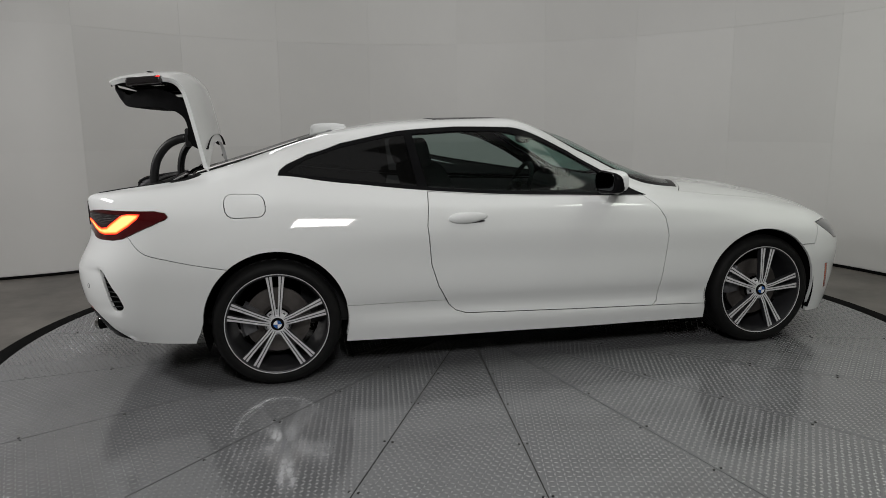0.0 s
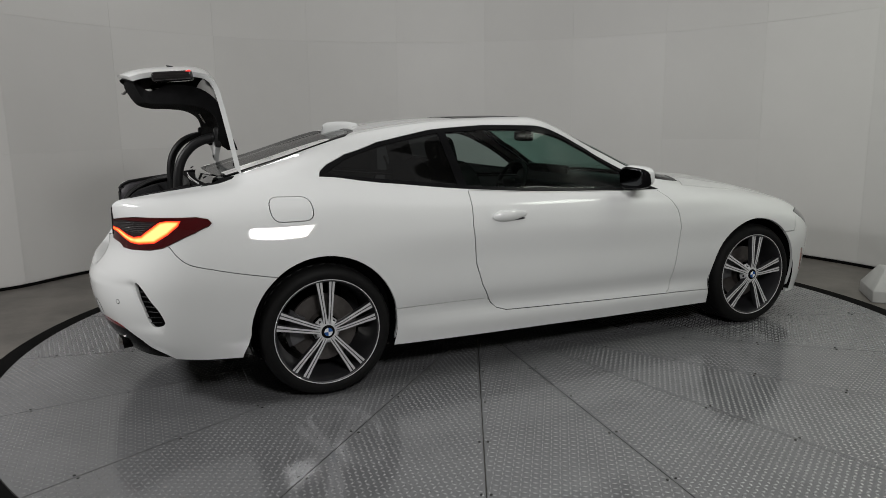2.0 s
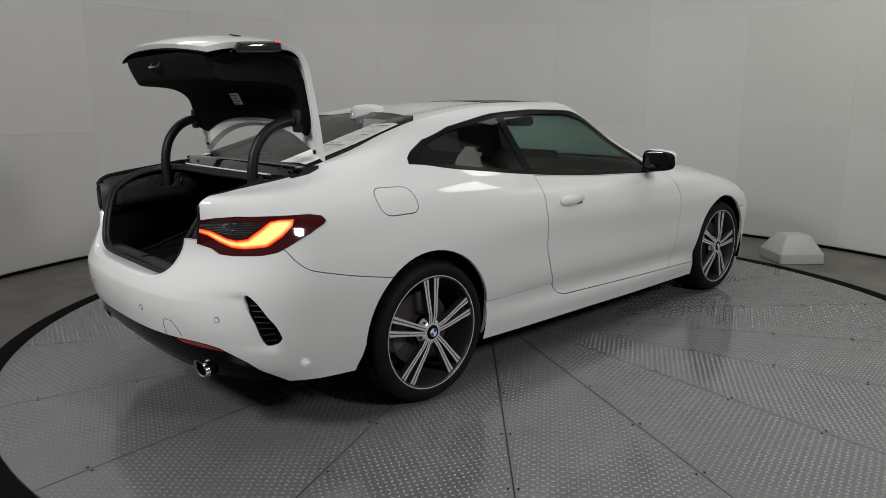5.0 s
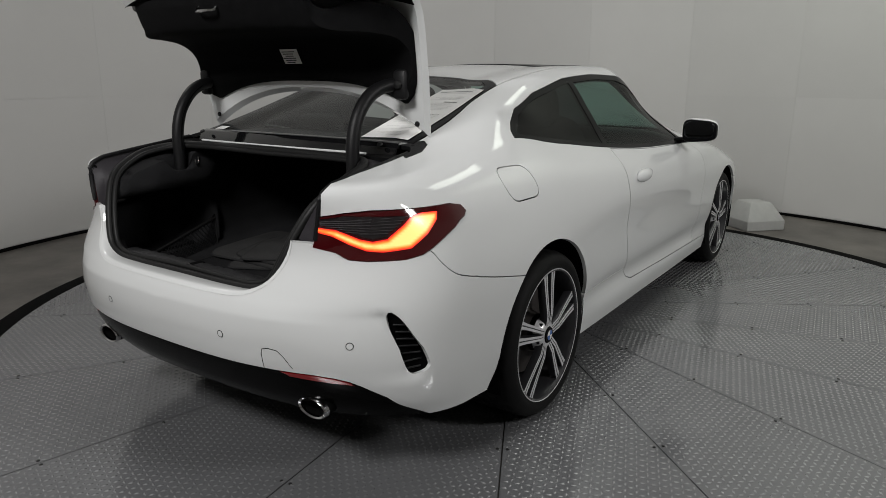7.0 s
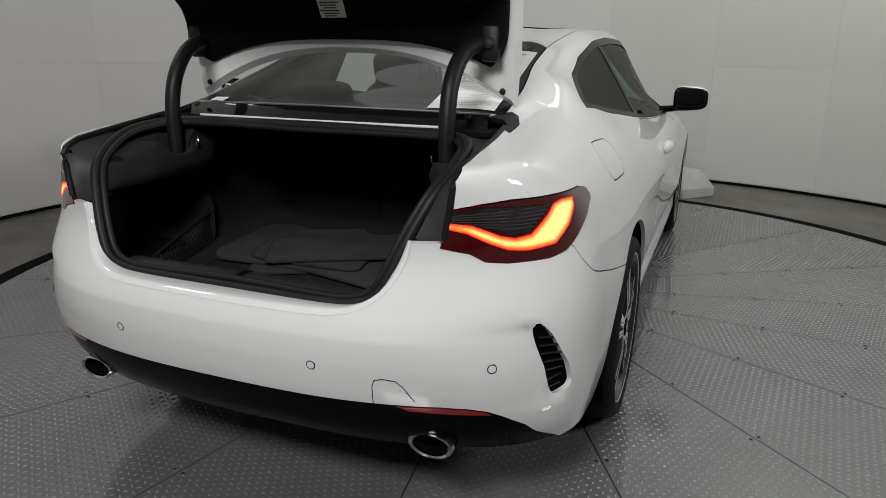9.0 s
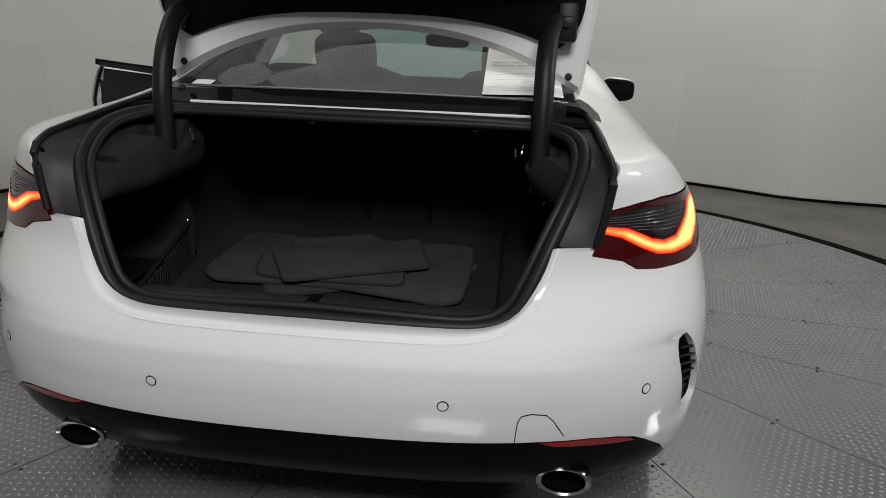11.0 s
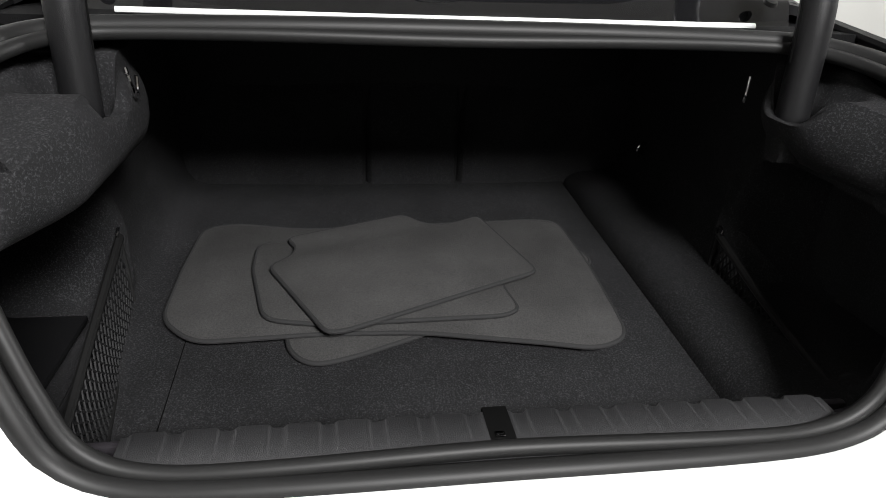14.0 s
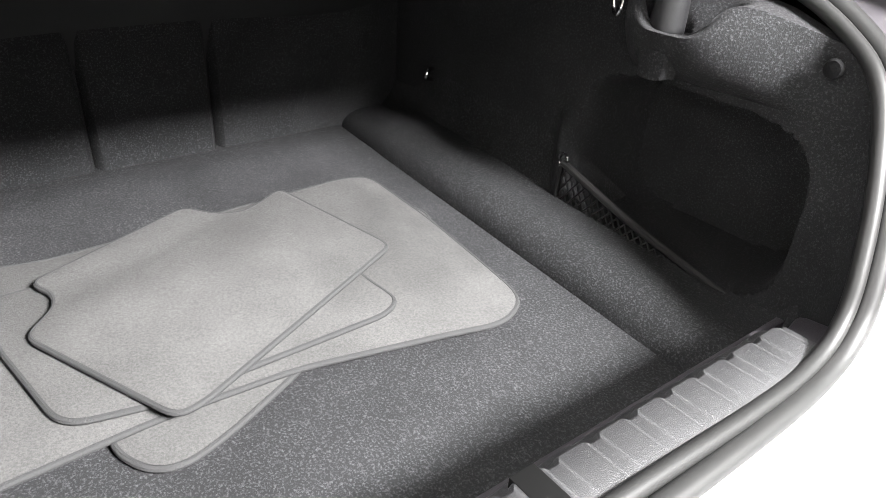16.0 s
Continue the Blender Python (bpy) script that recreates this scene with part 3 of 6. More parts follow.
ok = (mid[:, 0] > 0) & (mid[:, 0] < A_END) & (mid[:, 1] > 0) & (mid[:, 1] < B_END)
tris, mid = tris[ok], mid[ok]
owner = np.full(len(tris), -1)
for i, (name, poly) in enumerate(REGIONS):
    owner[(owner < 0) & inside(poly, mid)] = i
owner_name = np.array([REGIONS[i][0] if i >= 0 else "body_shell" for i in owner])
uv = np.array([(u_of(min(max(a, 0), A_END)), v_of(min(max(b, 0), B_END))) for a, b in flat])
P3 = np.array([surf(u, v) for u, v in uv])
P3[np.abs(P3[:, 1]) < 2e-4, 1] = 0
N3 = np.array([surf_normal(u, v) for u, v in uv])


def panel(names, gap=0.0024, flange=0.014, sink=0.0):
    """Vertices, faces and normals of one panel (left half) with a turned-in edge."""
    t = tris[np.isin(owner_name, names)]
    used, inv = np.unique(t, return_inverse=True)
    f = inv.reshape(t.shape)
    p, n = P3[used].copy(), N3[used].copy()
    fn = np.cross(p[f[:, 1]] - p[f[:, 0]], p[f[:, 2]] - p[f[:, 0]])
    flip = np.sum(fn * n[f].mean(1), 1) < 0
    f[flip] = f[flip][:, ::-1]
    area = np.linalg.norm(fn, axis=1)
    f = f[area > 1e-10]
    count = {}
    for a, b, c in f:
        for e in ((a, b), (b, c), (c, a)):
            count[e] = 1
    rim = [e for e in count if (e[1], e[0]) not in count]
    mid_line = np.abs(p[:, 1]) < 1e-6
    rim = [e for e in rim if not (mid_line[e[0]] and mid_line[e[1]])]
    push = np.zeros_like(p)
    for a, b in rim:
        d = p[b] - p[a]
        w = np.cross(n[a] + n[b], d)
        l = np.linalg.norm(w)
        if l > 1e-12:
            push[a] += w / l
            push[b] += w / l
    l = np.linalg.norm(push, axis=1, keepdims=True)
    push = np.where(l > 1e-9, push / np.maximum(l, 1e-9), 0)
    push[mid_line, 1] = 0
    p = p + push * gap - n * sink
    p[mid_line, 1] = 0
    base = len(p)
    rv = sorted({i for e in rim for i in e})
    ix = {v: base + k for k, v in enumerate(rv)}
    lower = base + len(rv)
    faces = [tuple(x) for x in f]
    p2 = np.vstack([p, p[rv], p[rv] - n[rv] * flange - push[rv] * 0.002]) if rv else p
    n2 = np.vstack([n, -push[rv], -push[rv]]) if rv else n
    for a, b in rim:
        faces.append((ix[b], ix[a], ix[a] + len(rv), ix[b] + len(rv)))
    return p2, faces, n2


def both(v, f, n):
    """Left and right halves in one mesh, joined on the middle line."""
    flip = np.array((1, -1, 1))
    k = len(v)
    on = np.abs(v[:, 1]) < 1e-6
    idx = np.arange(k)
    other = np.where(on, idx, 0)
    rest = np.where(~on)[0]
    other[rest] = k + np.arange(len(rest))
    nn = n.copy()
    nn[on, 1] = 0
    nn[on] /= np.maximum(np.linalg.norm(nn[on], axis=1, keepdims=True), 1e-9)
    v2, n2 = np.vstack([v, v[rest] * flip]), np.vstack([nn, n[rest] * flip])
    return v2, list(f) + [tuple(int(other[i]) for i in reversed(q)) for q in f], n2


def mirrored(v, f, n):
    flip = np.array((1, -1, 1))
    return v * flip, [tuple(reversed(q)) for q in f], n * flip


def on_lens(y, z):
    q = onto_back(y, z, 3, 7)
    return surf(u_of(q[0]), v_of(q[1])) + surf_normal(u_of(q[0]), v_of(q[1])) * 0.0022


def on_lens_side(x, z):
    q = onto(x=x, z=z, low=3, high=7)
    return surf(u_of(q[0]), v_of(q[1])) + surf_normal(u_of(q[0]), v_of(q[1])) * 0.0022


M["lens_rib"] = material("grey_lens_rib", (0.035, 0.032, 0.034), 0.35)
car = tagged(new("car"), "white two-door coupe parked on the turntable, boot lid open", "car")


def body_part(name, regions, mat, label="", parent=None, mode="both", **kw):
    d = panel(regions, **kw)
    d = both(*d) if mode == "both" else (mirrored(*d) if mode == "right" else d)
    return mesh_object(name, d[0], d[1], M[mat], parent or car, label, True, d[2])


body_part("body_shell", ["body_shell"], "paint", "glossy white painted quarter panels and pillars")
roof = body_part("roof", ["roof"], "paint", "white painted steel roof")
body_part("sunroof", ["sunroof"], "black_gloss", "black glass sunroof panel", sink=-0.003)
bumper = body_part("rear_bumper", ["rear_bumper"], "paint", "white painted rear bumper", gap=0.0014)
body_part("front_bumper", ["front_bumper"], "paint", "white painted front bumper")
body_part("hood", ["hood"], "paint", "white bonnet")
body_part("rear_diffuser", ["rear_diffuser"], "valance", "black lower rear valance", sink=0.006)
body_part("rear_window", ["rear_window"], "glass_rear", "tinted rear window", gap=0, flange=0.004)
body_part("rear_window_edge", ["rear_window_edge"], "black_gloss", "black rear window border")
body_part("windscreen", ["windscreen"], "glass_front", "clear windscreen", gap=0, flange=0.004).visible_shadow = False
body_part("windscreen_edge", ["windscreen_edge"], "black_gloss", "black windscreen border")
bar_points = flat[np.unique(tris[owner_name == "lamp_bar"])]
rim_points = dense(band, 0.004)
# 0 at the bar's rim to 1 inside, the falloff of the painted glow
PAINTED_GLOW = np.array([min(1.0, np.sqrt(np.min(np.sum((rim_points - q) ** 2, 1))) / 0.0125) for q in bar_points])
for mode in ("right", "left"):
    body_part("deck_corner", ["deck_corner"], "black_plastic", "black trim in the deck corner", mode=mode, gap=0)
    body_part("side_skirt", ["side_skirt"], "paint", "white side skirt", mode=mode)
    body_part("window_trim", ["window_trim"], "black_gloss", "gloss black window surround", mode=mode, gap=0.0005)
    body_part("quarter_window", ["quarter_window"], "glass_dark", "dark privacy glass", mode=mode, gap=0.001, flange=0.004, sink=0.002)
    body_part("headlamp", ["headlamp"], "clear_lens", "clear headlamp lens", mode=mode)
    body_part("side_marker", ["side_marker"], "amber", "amber side marker", mode=mode)
    body_part("reflector", ["reflector"], "reflector", "red rear reflector", mode=mode, sink=0.002)
    lamp = body_part("tail_lamp", ["lamp_red"], "lamp_red", "dark red tail lamp lens", mode=mode, flange=0.014, gap=0.001, sink=-0.003)
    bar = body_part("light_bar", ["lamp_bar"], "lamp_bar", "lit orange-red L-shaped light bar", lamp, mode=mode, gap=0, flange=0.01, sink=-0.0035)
    # painted glow by distance from the rim, not a measured depth
    depth = bar.data.attributes.new("painted_glow", "FLOAT", "POINT")
    depth.data.foreach_set("value", np.concatenate([PAINTED_GLOW, np.zeros(len(bar.data.vertices) - len(PAINTED_GLOW))]))
    body_part("smoked_lens", ["lamp_smoke"], "lamp_smoke", "smoked grey upper lens", lamp, mode=mode, gap=0, flange=0.01, sink=-0.002)
rib_lines = []
for k in range(6):
    f = (k + 0.7) / 6.2
    z0, z1, xe = .878 + .028 * f, .862 + .052 * f, -2.235 + 0.075 * f
    rib_lines.append([on_lens(y, z0 + (z1 - z0) * (y - .60) / .14) for y in np.linspace(.60, .72, 6)] + [on_lens_side(x, z1) for x in np.linspace(-2.285, xe, 3)])
for s in (1, -1):
    for line in rib_lines:
        part("lens_rib", tube_bm([q * np.array((1, s, 1)) for q in line], 0.0013, 6), M["lens_rib"], car)
body_part("fuel_flap", ["fuel_flap"], "paint", "white fuel filler flap", mode="right")
body_part("quarter_cover", ["fuel_flap"], "paint", "white quarter panel", mode="left", gap=-0.001, flange=0)
door = body_part("door", ["door"], "paint", "closed white passenger door", mode="right")
body_part("door_window", ["door_window"], "glass_side", "lightly tinted door window", door, mode="right", gap=0.001, flange=0.004, sink=0.003)

# added near-black inner skin, giving the panel gaps their shade
inner = [n for n in ("body_shell", "rear_bumper", "front_bumper", "side_skirt", "door", "fuel_flap", "rear_diffuser", "intake", "reflector", "hood", "lamp_red", "lamp_bar", "lamp_smoke", "headlamp", "side_marker")]
d = panel([n for n in inner if n != "hood"], gap=0.006, flange=0.014, sink=0.016)
right_skin = mirrored(*d)
mesh_object("inner_skin", right_skin[0], right_skin[1], M["void"], car, "near-black backing behind the panel gaps", True, right_skin[2])
d = panel([n for n in inner if n not in ("hood", "door")], gap=0.006, flange=0.014, sink=0.016)
mesh_object("inner_skin", d[0], d[1], M["void"], car, "near-black backing behind the panel gaps", True, d[2])

# floor pan and black arch liners, coloured nearer black for the unlit underside
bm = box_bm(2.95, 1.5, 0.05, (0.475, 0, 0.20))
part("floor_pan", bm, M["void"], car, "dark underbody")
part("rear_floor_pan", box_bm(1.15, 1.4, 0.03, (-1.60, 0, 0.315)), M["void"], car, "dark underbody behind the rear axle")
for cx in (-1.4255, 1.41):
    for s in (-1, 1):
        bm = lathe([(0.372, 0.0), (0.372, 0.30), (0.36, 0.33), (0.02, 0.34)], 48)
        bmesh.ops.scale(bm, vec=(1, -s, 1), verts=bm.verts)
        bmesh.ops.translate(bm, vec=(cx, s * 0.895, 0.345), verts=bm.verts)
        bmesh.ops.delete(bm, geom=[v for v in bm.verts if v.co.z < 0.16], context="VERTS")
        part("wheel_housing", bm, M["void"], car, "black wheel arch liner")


# ---------------------------------------------------------------- wheels
def spoke_bm(angle, spread):
    """One slim arm of a double spoke: dark body with a broad face, from hub to rim."""
    bm = bmesh.new()
    prof = [(0.036, 0.0100, 0.004), (0.085, 0.0105, 0.010), (0.14, 0.0115, 0.006), (0.20, 0.0130, 0.002), (0.251, 0.0165, 0.000)]
    rings = []
    for r, w, y in prof:
        off = spread * (max(r - 0.05, 0) / 0.18) ** 0.9 * 0.020 + spread * 0.0105
        row = []
        for dz, yy in ((-w, y - 0.032), (-w, y - 0.004), (-w + 0.003, y), (w - 0.003, y), (w, y - 0.004), (w, y - 0.032)):
            row.append(bm.verts.new((r, yy, off + dz)))
        rings.append(row)
    for p, q in zip(rings, rings[1:]):
        for k in range(5):
            bm.faces.new((p[k], p[k + 1], q[k + 1], q[k]))
    bmesh.ops.recalc_face_normals(bm, faces=bm.faces)
    bmesh.ops.rotate(bm, verts=bm.verts, matrix=Matrix.Rotation(radians(-angle), 3, "Y"))
    return bm


def face_bm(angle, spread):
    """Machined facing on one arm: two bright lines with a dark groove between."""
    bm = bmesh.new()
    prof = [(0.036, 0.0100, 0.0045), (0.085, 0.0105, 0.0105), (0.14, 0.0115, 0.0065), (0.20, 0.0130, 0.0025), (0.251, 0.0165, 0.0005)]
    for lo, hi in ((-0.95, -0.18), (0.18, 0.95)):
        rings = []
        for r, w, y in prof:
            off = spread * (max(r - 0.05, 0) / 0.18) ** 0.9 * 0.020 + spread * 0.0105
            rings.append([bm.verts.new((r, y, off + w * lo)), bm.verts.new((r, y, off + w * hi))])
        for p, q in zip(rings, rings[1:]):
            bm.faces.new((p[0], p[1], q[1], q[0]))
    bmesh.ops.recalc_face_normals(bm, faces=bm.faces)
    for f in bm.faces:
        if f.normal.y < 0:
            f.normal_flip()
    bmesh.ops.rotate(bm, verts=bm.verts, matrix=Matrix.Rotation(radians(-angle), 3, "Y"))
    return bm


def build_wheel(turn):
    """A wheel whose outer face looks along +y, hub at the origin."""
    w = tagged(new("wheel"), "five double-spoke two-tone alloy wheel with low tyre")
    tread = []
    prof = [(0.258, -0.01), (0.266, 0.012), (0.282, 0.019), (0.300, 0.017), (0.316, 0.006), (0.326, -0.012)]
    for k in range(5):
        y = -0.026 - 0.042 * k
        prof += [(0.331, y), (0.331, y - 0.034), (0.325, y - 0.036), (0.325, y - 0.040)]
    prof += [(0.326, -0.236), (0.312, -0.250), (0.27, -0.256), (0.24, -0.24)]
    bm = lathe(prof, 144)
    bm.verts.ensure_lookup_table()
    for i in range(144):
        for j in range(6, 26):
            if (i + 2 * ((j - 6) // 4)) % 4 == 0 and (j - 6) % 4 < 2:
                v = bm.verts[i * len(prof) + j]
                r = math.hypot(v.co.x, v.co.z)
                v.co.x, v.co.z = v.co.x * (r - 0.005) / r, v.co.z * (r - 0.005) / r
    tyre = part("tyre", bm, M["tyre"], w, "black low-profile tyre with sharp tread")
    rim = part("rim", lathe([(0.263, 0.004), (0.266, 0.009), (0.261, 0.012), (0.255, 0.008), (0.249, -0.012), (0.242, -0.03), (0.233, -0.10), (0.222, -0.20), (0.24, -0.225), (0.247, -0.03)], 72), M["rim_dark"], w, "dark grey rim barrel")
    part("rim_lip", lathe([(0.2665, 0.0095), (0.2650, 0.0130), (0.2615, 0.0125), (0.2600, 0.009)], 72), M["rim_silver"], w, "bright machined rim lip")
    for k in range(5):
        for s in (-1, 1):
            arm = part("spoke", spoke_bm(90 + 72 * k + turn, s), M["rim_dark"], w, "dark grey spoke")
            f = part("spoke_face", face_bm(90 + 72 * k + turn, s), M["rim_silver"], w, "bright machined spoke face")
    part("hub", lathe([(0.0, 0.004), (0.03, 0.006), (0.044, 0.004), (0.058, -0.004), (0.07, -0.03)], 40), M["rim_silver"], w, "bright machined hub")
    cap = part("hub_cap", lathe([(0.0, 0.012), (0.030, 0.011), (0.034, 0.006)], 32), M["black_gloss"], w, "round hub cap")
    for k in range(4):
        bm = bmesh.new()
        vs = [bm.verts.new((0, 0.0128, 0))] + [bm.verts.new((0.021 * math.cos(radians(90 * k + a)), 0.0125, 0.021 * math.sin(radians(90 * k + a)))) for a in range(0, 91, 15)]
        f = bm.faces.new(vs)
        if f.normal.y < 0:
            f.normal_flip()
        part("cap_quarter", bm, M["cap_blue"] if k % 2 else M["cap_white"], w, "blue field" if k % 2 else "white field")
    for k in range(5):
        a = radians(90 + 36 + 72 * k + turn)
        bm = lathe([(0.0, -0.004), (0.008, -0.004), (0.009, -0.02)], 6)
        bmesh.ops.translate(bm, verts=bm.verts, vec=(0.056 * math.cos(a), 0, 0.056 * math.sin(a)))
        part("wheel_bolt", bm, M["rim_dark"], w)
    part("brake_disc", lathe([(0.075, -0.05), (0.085, -0.085), (0.172, -0.088), (0.172, -0.11), (0.08, -0.11)], 48), M["disc"], w, "iron brake disc")
    bm = bmesh.new()
    rows = []
    for a in np.linspace(-28, 28, 7):
        c, s = math.cos(radians(a + (20 if turn > 4 else 5))), math.sin(radians(a + (20 if turn > 4 else 5)))
        rows.append([bm.verts.new((r * c, y, r * s)) for r, y in ((0.112, -0.062), (0.178, -0.058), (0.194, -0.075), (0.19, -0.12), (0.112, -0.118))])
    for p, q in zip(rows, rows[1:]):
        for k in range(5):
            bm.faces.new((p[k], p[(k + 1) % 5], q[(k + 1) % 5], q[k]))
    bm.faces.new(rows[0])
    bm.faces.new(rows[-1])
    bmesh.ops.recalc_face_normals(bm, faces=bm.faces)
    part("brake_caliper", bm, M["caliper"], w, "dull grey brake caliper")
    return w


M["cap_blue"] = material("cap_blue_enamel", (0.02, 0.10, 0.35), 0.2, coat=1.0)
M["cap_white"] = material("cap_white_enamel", (0.75, 0.76, 0.78), 0.2, coat=1.0)
for cx, yo, turn in ((-1.4255, 0.902, 0.0), (1.4255, 0.878, 8.0)):
    w = build_wheel(turn)
    w.parent = car
    w.matrix_basis = pose(cx, -yo, 0.331, 0, 0, 180)
    c = copy_thing(w, pose(cx, yo, 0.331, 0, 0, 0))

# ---------------------------------------------------------------- boot opening and interior
def carpet_material(name, colour, speck, base=0.7, spread=(0.54, 0.72), scale=390):
    m = material(name, colour, 0.95, spec=0.15)
    nt = m.node_tree
    b = nt.nodes["Principled BSDF"]
    co = nt.nodes.new("ShaderNodeTexCoord")
    fine = nt.nodes.new("ShaderNodeTexNoise")
    fine.inputs["Scale"].default_value, fine.inputs["Detail"].default_value, fine.inputs["Roughness"].default_value = scale, 3, 0.8
    broad = nt.nodes.new("ShaderNodeTexNoise")
    broad.inputs["Scale"].default_value, broad.inputs["Detail"].default_value = 9, 5
    ramp = nt.nodes.new("ShaderNodeMapRange")
    ramp.inputs["From Min"].default_value, ramp.inputs["From Max"].default_value = spread
    ramp.inputs["To Min"].default_value, ramp.inputs["To Max"].default_value = base, base + speck
    ramp2 = nt.nodes.new("ShaderNodeMapRange")
    ramp2.inputs["From Min"].default_value, ramp2.inputs["From Max"].default_value = 0.3, 0.7
    ramp2.inputs["To Min"].default_value, ramp2.inputs["To Max"].default_value = 0.82, 1.2
    times = nt.nodes.new("ShaderNodeMath")
    times.operation = "MULTIPLY"
    mul = nt.nodes.new("ShaderNodeVectorMath")
    mul.operation = "SCALE"
    mul.inputs[0].default_value = colour
    bn = nt.nodes.new("ShaderNodeBump")
    bn.inputs["Strength"].default_value, bn.inputs["Distance"].default_value = 0.7, 0.002
    for n in (fine, broad):
        nt.links.new(co.outputs["Object"], n.inputs["Vector"])
    nt.links.new(fine.outputs["Fac"], ramp.inputs["Value"])
    nt.links.new(broad.outputs["Fac"], ramp2.inputs["Value"])
    nt.links.new(ramp.outputs[0], times.inputs[0])
    nt.links.new(ramp2.outputs[0], times.inputs[1])
    nt.links.new(times.outputs[0], mul.inputs["Scale"])
    nt.links.new(mul.outputs["Vector"], b.inputs["Base Color"])
    nt.links.new(fine.outputs["Fac"], bn.inputs["Height"])
    nt.links.new(bn.outputs["Normal"], b.inputs["Normal"])
    return m


M["carpet"] = carpet_material("charcoal_boot_carpet", (0.0180, 0.0180, 0.0190), 2.5, 0.66, (0.50, 0.74), 340)
M["felt"] = carpet_material("black_felt_lining", (0.0165, 0.0165, 0.0175), 2.4, 0.68, (0.52, 0.74), 340)
M["mat"] = carpet_material("charcoal_mat_velour", (0.0455, 0.0450, 0.0445), 0.5, 0.78, (0.36, 0.68), 330)
M["hem"] = material("dark_stitched_hem", (0.029, 0.029, 0.0295), 0.9, bump=0.6, bump_scale=500, spec=0.08)
M["sill"] = material("grained_grey_sill_plastic", (0.020, 0.020, 0.021), 0.48, bump=0.35, bump_scale=900, noise_scale=14, vary=0.12)
M["paper"] = material("white_paper", (0.80, 0.80, 0.78), 0.7, noise_scale=6, vary=0.03)
M["fine_print"] = material("grey_fine_print", (0.30, 0.30, 0.30), 0.7)
M["ink"] = material("black_print", (0.03, 0.03, 0.03), 0.7)


def floor_z(x):
    return 0.553 + 0.065 * (x + 2.2)


xs = np.linspace(-2.335, -1.30, 21)
v0, f0 = grid_mesh(lambda x, y: (x, y, floor_z(x)), xs, np.linspace(-0.385, 0.46, 13))
boot = mesh_object("boot_lining", v0, [f[::-1] for f in f0], M["carpet"], car, "charcoal carpeted boot floor and lining")
SEAL = [(-2.40, 0, .668), (-2.40, .25, .668), (-2.395, .365, .673), (-2.388, .425, .70), (-2.375, .457, .755), (-2.345, .495, .845), (-2.30, .533, .93), (-2.24, .553, .975), (-2.16, .558, 1.012), (-2.08, .54, 1.030), (-2.02, .49, 1.040), (-2.0, .40, 1.043), (-1.99, .2, 1.045)]
half = smooth_line(SEAL + [(-1.985, 0, 1.045)], 6)[:-1]
loop = np.vstack([half, [(-1.985, 0, 1.045)], (half[1:] * (1, -1, 1))[::-1]])
part("seal", tube_bm(loop, 0.0135, 12, True), M["rubber"], boot, "black rubber boot seal")
mid_loop = loop.mean(0)
way_in = mid_loop - loop
inner_loop = loop + way_in / np.linalg.norm(way_in, axis=1, keepdims=True) * 0.021 + np.array((0.004, 0, 0))
part("seal_lip", tube_bm(inner_loop, 0.0095, 10, True), M["rubber"], boot, "inner lip of the rubber seal")


def loft(rows, closed=False):
    n = len(rows[0])
    bm = bmesh.new()
    g = [[bm.verts.new(tuple(p)) for p in r] for r in rows]
    for a, b in zip(g, g[1:]):
        for i in range(n if closed else n - 1):
            bm.faces.new((a[i], a[(i + 1) % n], b[(i + 1) % n], b[i]))
    bmesh.ops.recalc_face_normals(bm, faces=bm.faces)
    return bm


def resample(points, n):
    p = np.asarray(points, float)
    d = np.concatenate([[0], np.cumsum(np.linalg.norm(np.diff(p, axis=0), axis=1))])
    q = np.linspace(0, d[-1], n)
    return np.stack([np.interp(q, d, p[:, k]) for k in range(3)], 1)


# jamb: painted below, dark plastic above
edge_low = np.array([surf(u_of(a), v_of(b)) for a, b in t_back[:NL]])
over = []
ki = np.linspace(0, 6, NL)
for a, b in t_back[:NL] + np.stack([np.interp(ki, [3, 4, 5], [0, .005, .006]), np.interp(ki, [3, 4, 5], [-.007, -.004, 0])], 1):
    over.append(surf(u_of(a), v_of(b)) + surf_normal(u_of(a), v_of(b)) * 0.0012)
over = np.array(over)
edge_up = np.array([surf(u_of(a), v_of(b)) for a, b in np.vstack([t_back[NL:], t_deck[:4]])])
edge_up = np.vstack([[(-2.345, 0.575, 0.835)], edge_up])
h_all = np.vstack([half, [(-1.985, 0, 1.045)]])
lowm = h_all[h_all[:, 2] < 0.845]
upm = h_all[(h_all[:, 2] >= 0.835) & (h_all[:, 1] > 0.44)]
